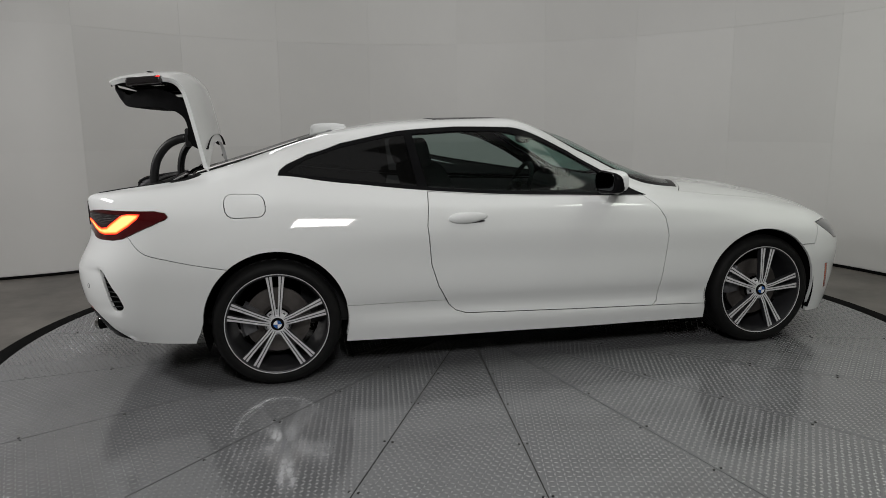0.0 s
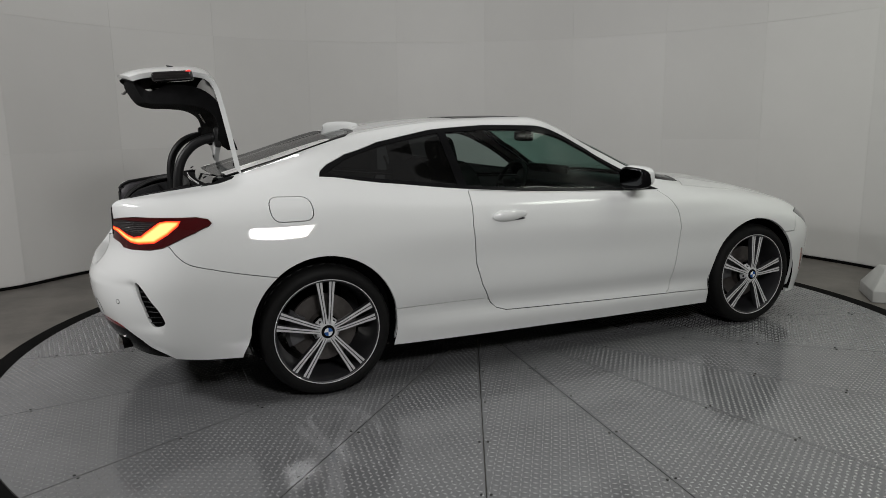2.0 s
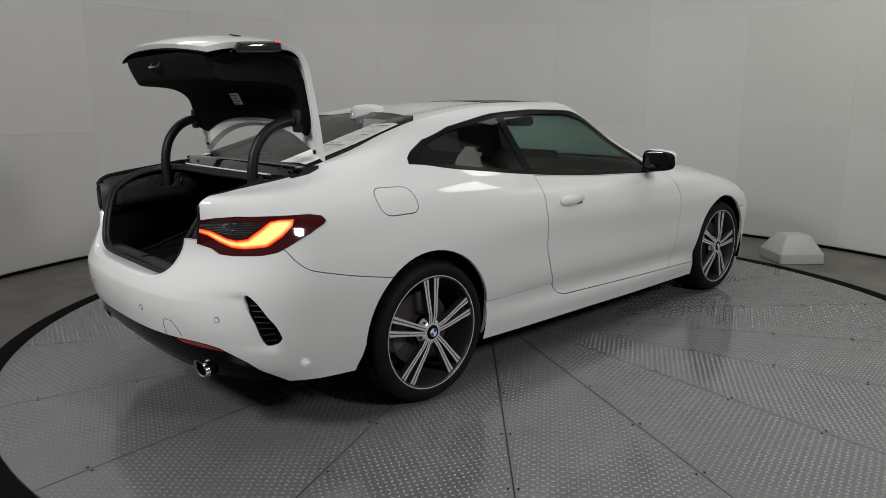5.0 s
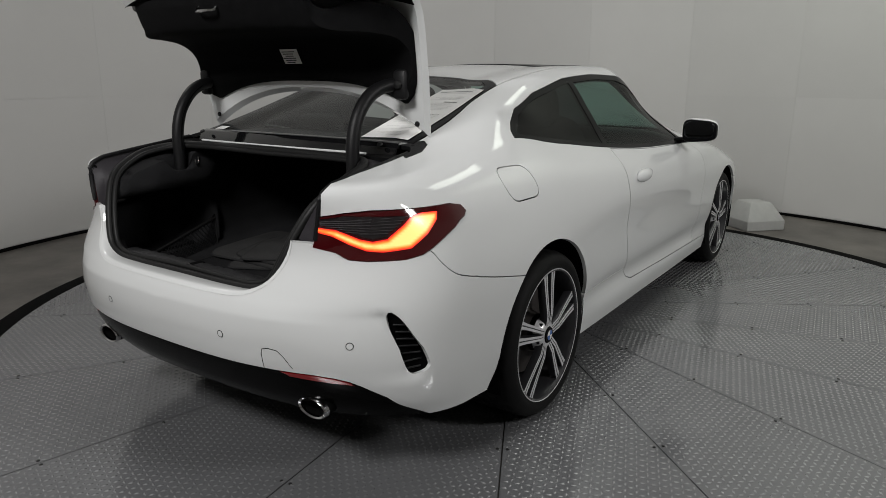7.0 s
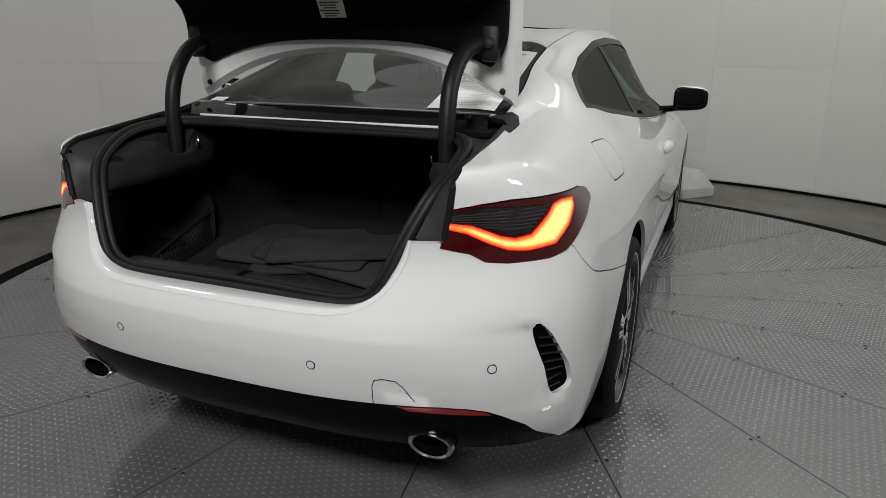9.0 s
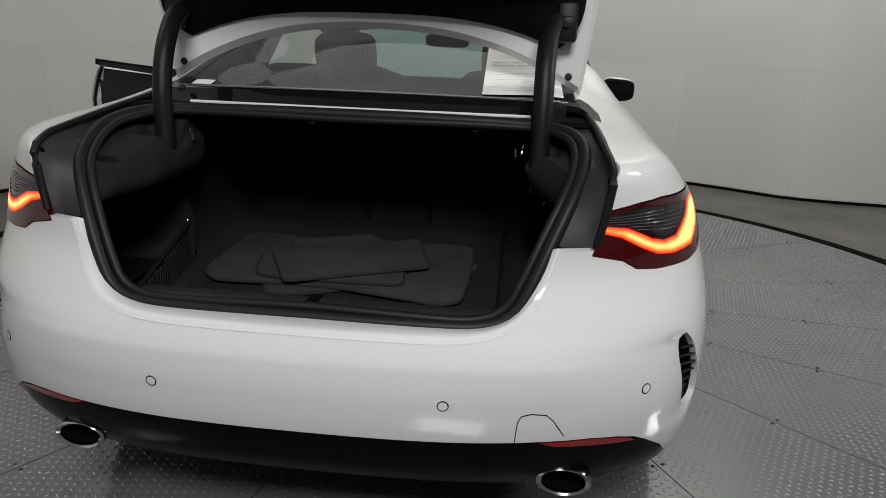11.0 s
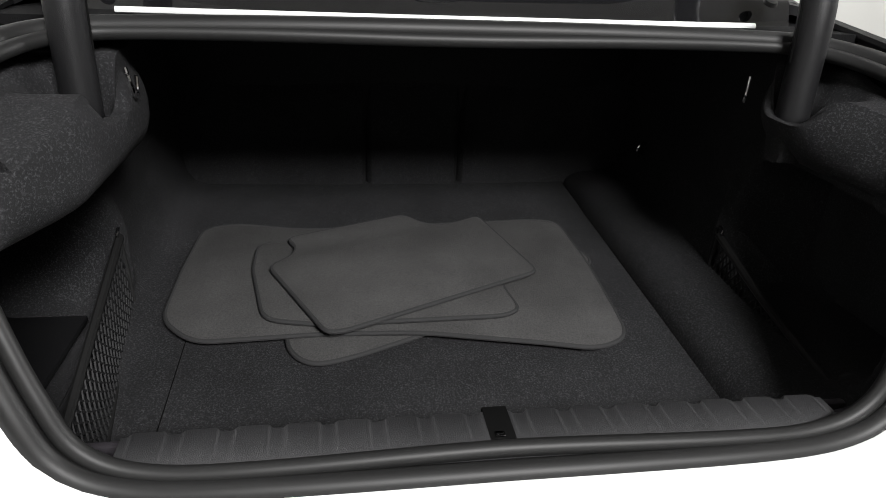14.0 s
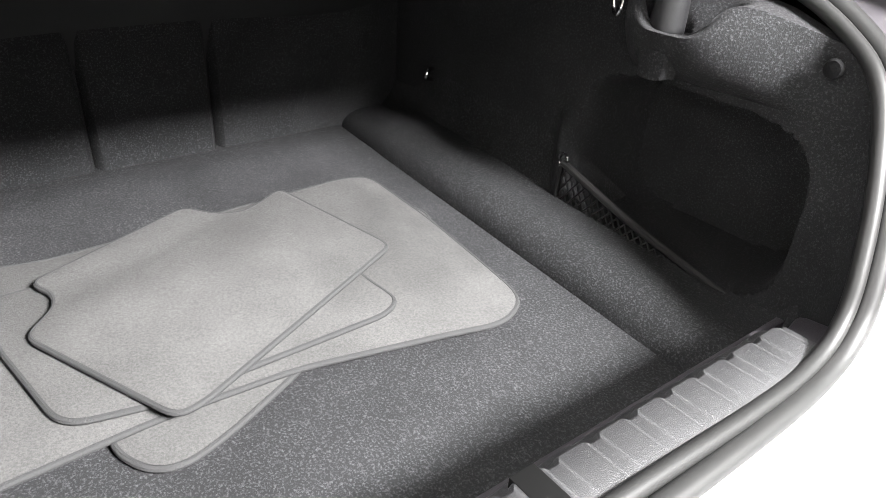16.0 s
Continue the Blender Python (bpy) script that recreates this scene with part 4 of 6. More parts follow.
for s in (1, -1):
    k = np.array((1, s, 1))
    a, b = resample(edge_low, 26), resample(lowm, 26)
    rows = [resample(over, 26) * k, (a + np.array((0.004, 0, 0.0035))) * k, (a * 0.8 + b * 0.2 + np.array((0, 0, 0.006))) * k, (a * 0.4 + b * 0.6 + np.array((0, 0, 0.004))) * k, b * k]
    part("jamb", loft(rows), M["paint"], boot, "white painted boot sill edge")
    a, b = resample(edge_up, 26), resample(upm, 26)
    m1 = a * 0.90 + b * 0.10 + np.array((0.004, 0, -0.016))
    m2 = a * 0.50 + b * 0.50 + np.array((0.006, 0, -0.016))
    part("gutter", loft([(a + np.array((0, 0, 0.002))) * k, m1 * k, m2 * k, (b * 0.9 + a * 0.1) * k, b * k]), M["dark_plastic"], boot, "dark grey plastic rain gutter")
    part("gutter_edge", tube_bm((a[1:] * 0.955 + b[1:] * 0.045 + np.array((0, 0, -0.003))) * k, 0.0085, 8), M["black_plastic"], boot, "black rubber edge of the gutter")

# rail between seal and rear window
rail = [(-1.985, 1.035), (-1.972, 1.050), (-1.955, 1.054), (-1.94, 1.046), (-1.932, 1.050), (-1.918, 1.090), (-1.912, 1.095), (-1.89, 1.099)]
rows = []
for y in np.linspace(-0.53, 0.53, 13):
    bow = 0.035 * (y / 0.53) ** 2
    rows.append([(x + bow * (1 if i > 2 else 0.4), y, z - 0.006 * (y / 0.53) ** 2) for i, (x, z) in enumerate(rail)])
part("rear_rail", loft(rows), M["rail_gloss"], boot, "black cross rail under the rear window")
part("rail_strip", tube_bm([(-1.958 + 0.014 * (y / .53) ** 2, y, 1.056) for y in np.linspace(-.44, .44, 9)], 0.0042, 8), M["paint"], boot, "white painted strip on the rail")
for s in (-1, 1):
    bm = lathe([(0.0, 0.004), (0.009, 0.003), (0.011, -0.003)], 16)
    bmesh.ops.rotate(bm, verts=bm.verts, matrix=Matrix.Rotation(radians(60), 3, "X"))
    bmesh.ops.rotate(bm, verts=bm.verts, matrix=Matrix.Rotation(radians(90), 3, "Z"))
    bmesh.ops.translate(bm, verts=bm.verts, vec=(-1.918, s * 0.477, 1.088))
    part("rail_plug", bm, M["rubber"], boot, "round black plug")

# carpeted tub
prof_r = [(-.382, -.014), (-.384, .006), (-.390, .024), (-.402, .040), (-.424, .052), (-.45, .055), (-.485, .050), (-.51, .052), (-.526, .085), (-.532, .14)]
rows = []
for x in xs:
    w = 1 - 0.5 * min(max((x + 1.50) / 0.15, 0), 1)
    pk = min(max((x + 2.245) / 0.02, 0), 1) * min(max((-1.878 - x) / 0.02, 0), 1)
    rows.append([(x, y - 0.02 * (1 - w) - pk * max(0, i - 7) * 0.05, floor_z(x) + (dz * (w if i < 7 else 1)) * (1 - pk * (i > 7)) + pk * (i > 7) * 0.045) for i, (y, dz) in enumerate(prof_r)])
part("side_ledge", loft(rows), M["carpet"], boot, "raised carpet ledge")
prof_l = [(.46, 0), (.475, .002), (.495, .010), (.510, .030), (.520, .075), (.524, .14)]
rows = []
for x in xs:
    pk = min(max((x + 2.245) / 0.02, 0), 1) * min(max((-1.878 - x) / 0.02, 0), 1)
    rows.append([(x, y + pk * max(0, i - 3) * 0.05, floor_z(x) + dz * (1 - pk * (i > 3)) + pk * (i > 3) * 0.035) for i, (y, dz) in enumerate(prof_l)])
part("side_ledge", loft(rows), M["carpet"], boot, "carpet upturn")
part("floor_join", tube_bm([(x, 0.405, floor_z(x) + 0.0005) for x in np.linspace(-2.28, -1.95, 6)], 0.0008, 6), M["void"], boot)


def step(a, b, v):
    t = min(max((v - a) / (b - a), 0), 1)
    return t * t * (3 - 2 * t)


def side_lining(s, y0):
    """Felt side lining: a wall with a bulge over the lid hinge and a pocket behind the wheel housing."""
    xs = np.concatenate([np.linspace(-1.30, -1.80, 26), np.linspace(-1.805, -2.262, 92)])
    zs = np.concatenate([np.linspace(0.50, 0.58, 4), np.linspace(0.586, 1.010, 76)])
    low = (lambda x: 0.852 + 0.03 * step(-1.97, -1.85, x)) if s > 0 else (lambda x: 0.872)
    soft = 0.065 if s > 0 else 0.11
    ends = (0.13, -1.835) if s > 0 else (0.09, -1.955)
    deep = 0.108 if s > 0 else 0.105
    ptop = 0.866 if s > 0 else 0.85

    def inward(x, z):
        kx = min(max((ends[1] - x) / ends[0], 0), 1)
        kz = min(max((z - low(x)) / soft, 0), 1)
        kt = min(max((z - 0.935) / 0.05, 0), 1)
        bulge = deep * math.sqrt((1 - (1 - kx) ** 2) * (1 - (1 - kz) ** 2)) * (1 - 0.16 * kt * kt)
        bulge *= 1 - (0.5 * step(-2.17, -2.30, x) if s > 0 else step(-2.08, -2.25, x))
        px = max(abs(x + (2.078 if s > 0 else 2.062)) / (0.196 if s > 0 else 0.180), 1e-6)
        pz = max(abs(z - (0.60 + ptop) / 2) / ((ptop - 0.60) / 2), 1e-6)
        r = (px ** 4 + pz ** 4) ** 0.25
        pocket = 0.15 * (1 - step(0.93, 1.05, r))
        rib = 0.026 * math.exp(-((x + 1.856) / 0.020) ** 2) * step(0.585, 0.62, z) * step(0.80, 0.72, z)
        return bulge - pocket + rib
    rows = []
    seal_z = [q[2] for q in SEAL[3:8]]
    for z in zs:
        row = [(x, s * (y0 - inward(x, z)), z) for x in xs]
        ex = float(np.interp(z, seal_z, [q[0] for q in SEAL[3:8]])) + 0.012
        ey = float(np.interp(z, seal_z, [q[1] for q in SEAL[3:8]])) + 0.004
        x1, y1 = xs[-1], y0 - inward(xs[-1], z)
        for t in (0.25, 0.5, 0.75, 1.0):
            row.append((x1 + (ex - x1) * t, s * (y1 + (ey - y1) * t * t), z))
        rows.append(row)
    # the top of the bulge closes outwards, sinking in a hole round the arm
    top = rows[-1]
    for t in np.linspace(0.04, 1.0, 26):
        row = []
        for x, y, z in top:
            y = abs(y) + max(0.550 - abs(y), 0) * t
            d = math.hypot(x + 2.045, y - 0.466)
            row.append((x, s * y, 1.010 + 0.004 * math.sin(math.pi * min(t * 3, 1)) - 0.13 / (1 + math.exp((d - 0.031) / 0.002))))
        rows.append(row)
    roof_x, roof_z = [-2.39, -2.345, -2.30, -2.24, -2.16, -2.08, -2.03], [.69, .835, .915, .958, .985, 1.0, 1.018]
    rows = [[(x, y, min(z, float(np.interp(x, roof_x, roof_z)))) for x, y, z in r] for r in rows]
    rows = [[(x, y, z - max(0.0, z - 0.945) * math.exp(-((x + 2.066) / 0.052) ** 4) * step(0.535, 0.485, abs(y))) for x, y, z in r] for r in rows]
    return loft(rows)


part("side_lining", side_lining(1, 0.524), M["felt"], boot, "black felt side lining with pocket and hinge bulge")
part("side_lining", side_lining(-1, 0.532), M["felt"], boot, "black felt side lining with pocket and hinge bulge")
for s in (1, -1):
    pts = [(-1.985, s * 0.428, 0.990), (-1.987, s * 0.425, 0.975), (-1.994, s * 0.42, 0.962), (-2.004, s * 0.415, 0.958), (-2.012, s * 0.41, 0.966), (-2.013, s * 0.409, 0.985)]
    part("bag_hook", tube_bm(smooth_line(pts, 4), 0.0028, 8), M["chrome"], boot, "steel bag hook")
    bm = lathe([(0.0, 0.006), (0.010, 0.005), (0.012, 0.0)], 16)
    bmesh.ops.rotate(bm, verts=bm.verts, matrix=Matrix.Rotation(radians(180 if s > 0 else 0), 3, "Z"))
    bmesh.ops.translate(bm, verts=bm.verts, vec=(-2.248, 0.500, 0.940) if s > 0 else (-2.240, -0.515, 0.935))
    part("trim_clip", bm, M["lid_inner"], boot, "black trim clip")
# seat back with folding splits
def seat_back(z, y):
    lean = (z - 0.6) * 0.12
    x = -1.345 - lean * 0.2 + 0.012 * (abs(y) / 0.5) ** 2
    for c in (0.10, -0.12):
        x += 0.022 * math.exp(-((y - c) / 0.005) ** 2)
    return (x, y, z)


ys = sorted(set(np.round(np.concatenate([np.linspace(-.56, .56, 29), 0.10 + np.linspace(-.024, .024, 9), -.12 + np.linspace(-.024, .024, 9)]), 4)))
rows = [[seat_back(z, y) for y in ys] for z in np.linspace(0.56, 1.06, 11)]
part("seat_back_lining", loft(rows), M["felt"], boot, "felt-covered folding seat back")
part("shelf_underside", box_bm(0.62, 1.2, 0.012, (-1.67, 0, 1.045)), M["lid_inner"], boot, "black shelf underside")
for y in (0.28, -0.28):
    part("release_pull", box_bm(0.02, 0.13, 0.035, (-1.375, y, 0.955), 0.008), M["black_plastic"], boot, "black seat release pull")
    for k, (dy, dz, w, h) in enumerate(((0.0, 0.004, 0.004, 0.02), (0.009, -0.006, 0.018, 0.004), (-0.006, 0.011, 0.01, 0.004))):
        part("pull_mark", box_bm(0.001, w, h, (-1.3862, y + dy, 0.955 + dz)), M["paper"], boot, "white seat symbol")
part("lashing_eye", tube_bm(smooth_line([(-1.47, -.53, .745), (-1.475, -.515, .742), (-1.475, -.512, .728), (-1.47, -.53, .722)], 5), 0.004, 8), M["chrome"], boot, "bright lashing eye")

# loading sill
rows = []
for y in np.linspace(-.385, .385, 271):
    tooth = step(0.30, 0.62, abs(math.sin(math.pi * 15 * (y + 0.385) / 0.77)))
    e = -2.328 + 0.006 * tooth - 0.003 * (y / .4) ** 2
    o = -2.390 + 0.004 * (y / .4) ** 2
    rows.append([(o, y, .600), (o, y, .6835), (o + .004, y, .6865), (e - .003, y, .6865), (e, y, .6845), (e + .003, y, .676), (-2.312, y, .669 + .003 * tooth), (-2.306, y, .660), (-2.305, y, .600)])
sill = part("loading_sill", loft(rows), M["sill"], boot, "grained grey plastic loading sill with scalloped edge")
part("sill_back", box_bm(0.012, 0.90, 0.11, (-2.302, 0, 0.60), 0.004), M["dark_plastic"], boot, "dark plastic sill back")
# Solid near-black block in place of the slot's shaded hollow.
part("latch_slot", box_bm(0.064, 0.028, 0.020, (-2.349, 0.0, 0.6775), 0.0015), M["void"], boot, "near-black block standing for the shaded latch slot")
part("latch_catch", box_bm(0.008, 0.010, 0.004, (-2.366, 0.003, 0.6885), 0.001), M["chrome"], boot, "steel latch catch")
for s in (1, -1):
    part("sill_corner", box_bm(0.05, 0.10, 0.07, (-2.345, s * 0.425, 0.628), 0.012, (0, 0, s * -12)), M["dark_plastic"], boot, "dark corner trim")


M["net"] = material("black_elastic_net", (0.012, 0.012, 0.0125), 0.6, spec=0.15)


def net(s, top, low, strands):
    """Elastic luggage net between a top cord and a lower line."""
    t, l = smooth_line(top, 10), smooth_line(low, 10)
    t, l = resample(t, 41), resample(l, 41)
    bm = bmesh.new()

    def strand(points, r):
        b2 = tube_bm(points, r, 5)
        me = bpy.data.meshes.new("strand")
        b2.to_mesh(me)
        b2.free()
        bm.from_mesh(me)
        bpy.data.meshes.remove(me)
    for d in (1, -1):
        for k in range(-8, strands + 8):
            pts = []
            for f in np.linspace(0, 1, 7):
                q = (k + d * f * 5.0) / strands
                if 0 <= q <= 1:
                    i = q * 40
                    i0 = min(int(i), 39)
                    a = t[i0] * (1 - (i - i0)) + t[i0 + 1] * (i - i0)
                    b = l[i0] * (1 - (i - i0)) + l[i0 + 1] * (i - i0)
                    pts.append(a * (1 - f) + b * f - np.array((0, 0, 0.010 * math.sin(math.pi * f))))
            if len(pts) > 1:
                strand(pts, 0.0017)
    thing = part("net_mesh", bm, M["net"], boot, "black elastic luggage net")
    part("net_cord", tube_bm(t, 0.0065, 8), M["rubber"], boot, "thick black net cord")
    part("net_cord", tube_bm(l, 0.003, 8), M["rubber"], boot, "lower net cord")
    e = tube_bm([t[0], (t[0] + l[0]) / 2 + np.array((0.004, 0, 0)), l[0]], 0.0035, 8)
    part("net_cord", e, M["rubber"], boot)
    bm = tube_bm([t[0] + np.array((0.009 * math.cos(a), 0, 0.011 * math.sin(a) + 0.004)) for a in np.linspace(0, 6.28, 14)[:-1]], 0.003, 8, True)
    part("net_eye", bm, M["rail_gloss"], boot, "glossy black net eye")


net(-1, [(-1.872, -.506, .690), (-2.02, -.508, .645), (-2.2, -.522, .596)], [(-1.868, -.505, .585), (-2.02, -.505, .572), (-2.2, -.512, .562)], 22)
net(1, [(-1.868, .507, .707), (-2.03, .50, .66), (-2.24, .49, .60)], [(-1.866, .502, .585), (-2.02, .485, .565), (-2.24, .45, .556)], 22)
part("pocket_tray", box_bm(0.24, 0.12, 0.012, (-2.08, 0.60, 0.615), 0.004), M["black_plastic"], boot, "black pocket tray")


# ---------------------------------------------------------------- floor mats in the boot
def floor_mat(outline, lift, thick, radius, label):
    o = round_poly(outline, radius, 6)
    c = o.mean(0)
    area = 0.5 * sum(a[0] * b[1] - b[0] * a[1] for a, b in zip(o, np.roll(o, -1, 0)))
    mat_ob = tagged(new("floor_mat"), label, "floor mat", "mats stacked in the boot")
    bm = slab_bm(o, 0, thick, 0.002)
    for v in bm.verts:
        v.co.z += floor_z(v.co.x) + lift
    part("velour_top", bm, M["mat"], mat_ob, "grey velour pile", smooth=True)
    rim = [(x, y, floor_z(x) + lift + thick * 0.55) for x, y in dense(o, 0.012)]
    part("hem", tube_bm(rim, 0.0042, 8, True), M["hem"], mat_ob, "dark bound edge")


floor_mat([(-1.985, .252), (-2.03, .232), (-2.046, .20), (-2.03, .145), (-1.98, .035), (-1.77, -.318), (-1.725, -.318), (-1.62, -.20), (-1.66, .2)], 0.003, 0.007, .035, "charcoal velour car mat lying lowest in the stack")
floor_mat([(-1.988, .39), (-1.925, .446), (-1.77, .444), (-1.605, .432), (-1.585, .37), (-1.617, .24), (-1.60, -.05), (-1.588, -.25), (-1.603, -.296), (-1.782, -.304), (-1.937, -.298), (-2.02, -.292), (-2.048, -.235), (-2.028, -.16), (-1.985, .038), (-1.978, .19)], 0.010, 0.008, .035, "large charcoal velour car mat lying across the boot")
floor_mat([(-1.705, .318), (-1.688, .302), (-1.690, .10), (-1.72, -.12), (-1.877, -.118), (-1.943, -.130), (-1.960, -.10), (-1.966, .195), (-1.950, .272), (-1.932, .29), (-1.79, .318)], 0.019, 0.008, .02, "small charcoal rear mat under the top one")
floor_mat([(-1.690, .264), (-1.725, .245), (-1.757, .250), (-1.797, .289), (-2.002, .188), (-2.000, .160), (-1.837, -.187), (-1.606, -.12), (-1.632, -.075), (-1.648, -.04), (-1.635, 0), (-1.594, .034)], 0.028, 0.009, .018, "notched charcoal velour rear mat on top")

# ---------------------------------------------------------------- boot lid, standing open
LC = smooth_line([(-1.748, 1.255), (-1.770, 1.40), (-1.798, 1.535), (-1.825, 1.605), (-1.872, 1.645), (-1.95, 1.657), (-2.10, 1.650), (-2.22, 1.630), (-2.285, 1.605)], 5)
LE = smooth_line([(-1.748, 1.10), (-1.785, 1.30), (-1.820, 1.47), (-1.842, 1.538), (-1.885, 1.582), (-1.96, 1.596), (-2.08, 1.597), (-2.17, 1.588), (-2.222, 1.575)], 5)
LW = np.interp(np.linspace(0, 1, len(LC)), np.linspace(0, 1, 9), [.572, .592, .600, .600, .598, .588, .57, .535, .475])
qs = np.linspace(-1, 1, 29)


def lid_point(i, q, off=0.0, shrink=0.0):
    e = abs(q) ** 2.4
    x, z = LC[i] * (1 - e) + LE[i] * e
    j0, j1 = max(i - 1, 0), min(i + 1, len(LC) - 1)
    t = (LC[j1] - LC[j0]) * (1 - e) + (LE[j1] - LE[j0]) * e
    t = t / np.linalg.norm(t)
    return np.array((x - off * t[1], q * (LW[i] - shrink), z + off * t[0]))


rows_out = [[lid_point(i, q) for q in qs] for i in range(len(LC))]
rows_in = [[lid_point(min(max(i, 1), len(LC) - 2), q, 0.022, 0.012) for q in qs] for i in range(len(LC))]
bm = bmesh.new()
go = [[bm.verts.new(tuple(p)) for p in r] for r in rows_out]
gi = [[bm.verts.new(tuple(p)) for p in r] for r in rows_in]
R, C = len(go), len(qs)
for i in range(R - 1):
    for j in range(C - 1):
        bm.faces.new((go[i][j], go[i][j + 1], go[i + 1][j + 1], go[i + 1][j]))
        bm.faces.new((gi[i][j], gi[i + 1][j], gi[i + 1][j + 1], gi[i][j + 1]))
for i in range(R - 1):
    for j in (0, C - 1):
        bm.faces.new((go[i][j], go[i + 1][j], gi[i + 1][j], gi[i][j]))
for j in range(C - 1):
    for i in (0, R - 1):
        bm.faces.new((go[i][j], go[i][j + 1], gi[i][j + 1], gi[i][j]))
bmesh.ops.recalc_face_normals(bm, faces=bm.faces)
lid = part("boot_lid", bm, M["paint"], car, "white painted boot lid standing open")
# black inner panel under the lid's tail
part("inner_panel", loft([[lid_point(i, q, 0.0245, 0.006) for q in np.linspace(-1, 1, 25)] for i in range(16, len(LC))]), M["lid_inner"], lid, "black inner panel of the lid's tail")
# felt liner
LIN = smooth_line([(-1.80, 1.295), (-1.845, 1.31), (-1.858, 1.335), (-1.858, 1.36), (-1.885, 1.41), (-1.955, 1.443), (-2.06, 1.452), (-2.17, 1.452), (-2.215, 1.475), (-2.255, 1.545)], 4)
LWL = np.interp(np.linspace(0, 1, len(LIN)), np.linspace(0, 1, 10), [.50, .535, .552, .56, .565, .56, .53, .47, .43, .42])


def liner_point(i, q):
    e = abs(q) ** 3
    x, z = LIN[i]
    drop = 1.0 - i / (len(LIN) - 1)
    return np.array((x + 0.05 * e * (1 - drop), q * LWL[i], z - 0.075 * e * drop ** 2 * (1 if i < 12 else 0.6)))


rows = [[liner_point(i, q) for q in np.linspace(-1, 1, 25)] for i in range(len(LIN))]
bm = loft(rows)
rim = [e for e in bm.edges if e.is_boundary]
ext = bmesh.ops.extrude_edge_only(bm, edges=rim)
for v in ext["geom"]:
    if isinstance(v, bmesh.types.BMVert):
        t = min(max((v.co.z - 1.3) / 0.2, 0), 1)
        w = min(max((-2.08 - v.co.x) / 0.14, 0), 1)
        v.co += Vector((0.050 * (1 - t), 0, (0.125 - 0.105 * w) * t))
bmesh.ops.recalc_face_normals(bm, faces=bm.faces)
part("lid_liner", bm, M["lid_inner"], lid, "black felt liner")
# small things on the lid
part("warning_label", box_bm(0.0015, 0.088, 0.058, (-1.8745, -0.022, 1.383), 0, (0, -28, 0)), M["paper"], lid, "white printed label")
for k in range(6):
    part("label_line", box_bm(0.001, 0.066 - 0.012 * (k % 3), 0.003, (-1.8755 - 0.47 * (0.019 - 0.0085 * k) - 0.0006, -0.018 + 0.004 * (k % 2), 1.3825 + 0.88 * (0.019 - 0.0085 * k)), 0, (0, -28, 0)), M["ink"], lid)
for s in (-1, 1):
    bm = box_bm(0.032, 0.052, 0.10, (-1.846, s * 0.517, 1.285), 0.012)
    part("hinge_pad", bm, M["black_plastic"], lid, "black hinge mounting cover")
    bm = lathe([(0, .008), (.013, .006), (.016, 0)], 20)
    bmesh.ops.rotate(bm, verts=bm.verts, matrix=Matrix.Rotation(radians(90), 3, "Z"))
    bmesh.ops.translate(bm, verts=bm.verts, vec=(-1.866, s * 0.517, 1.285))
    part("cover_screw", bm, M["rubber"], lid, "round black screw cap")
    bm = lathe([(0, .006), (.008, .005), (.010, 0)], 16)
    bmesh.ops.rotate(bm, verts=bm.verts, matrix=Matrix.Rotation(radians(90), 3, "Z"))
    bmesh.ops.translate(bm, verts=bm.verts, vec=(-1.778, s * 0.535, 1.15))
    part("rubber_stop", bm, M["rubber"], lid, "black rubber stop")
    # inner half of the tail lamp, let into the corner of the lid
    bm = box_bm(0.185, 0.115, 0.046, (-2.030, s * 0.528, 1.577), 0.016, (0, -4, s * 8), 4)
    lens = part("lid_lamp", bm, M["lamp_smoke"], lid, "dark smoked inner tail lamp")
    bm = box_bm(0.085, 0.030, 0.020, (-1.992, s * 0.574, 1.588), 0.008, (0, -12, s * 8), 3)
    part("light_bar", bm, M["lamp_glow"], lens, "lit red bar")
    # gooseneck hinge
    pts = smooth_line([(-2.045, s * .466, .935), (-2.045, s * .466, .99), (-2.043, s * .466, 1.09), (-2.02, s * .466, 1.175), (-1.97, s * .47, 1.24), (-1.915, s * .478, 1.272), (-1.858, s * .488, 1.285)], 6)
    part("hinge_arm", tube_bm(pts, 0.023, 14), M["black_plastic"], lid, "curved black gooseneck hinge arm")
    part("hinge_seam", tube_bm(pts[8:-6] + np.array((0.0, -s * 0.0225, 0.0)), 0.002, 6), M["void"], lid)
pts = smooth_line([(-2.235, .0, 1.545), (-2.256, .002, 1.518), (-2.268, -.02, 1.515), (-2.268, -.065, 1.515), (-2.256, -.085, 1.518), (-2.235, -.083, 1.545)], 4)
part("lid_striker", tube_bm(pts, 0.005, 8), M["chrome"], lid, "bright steel lid striker")
for k, y in enumerate((-0.36, -0.375, -0.39, -0.40)):
    p0 = lid_point(28, y / 0.59, -0.002)
    part("badge_figure", box_bm(0.03, 0.009, 0.003, (p0[0], p0[1], p0[2]), 0.001, (0, 5, 0)), M["black_gloss"], lid)

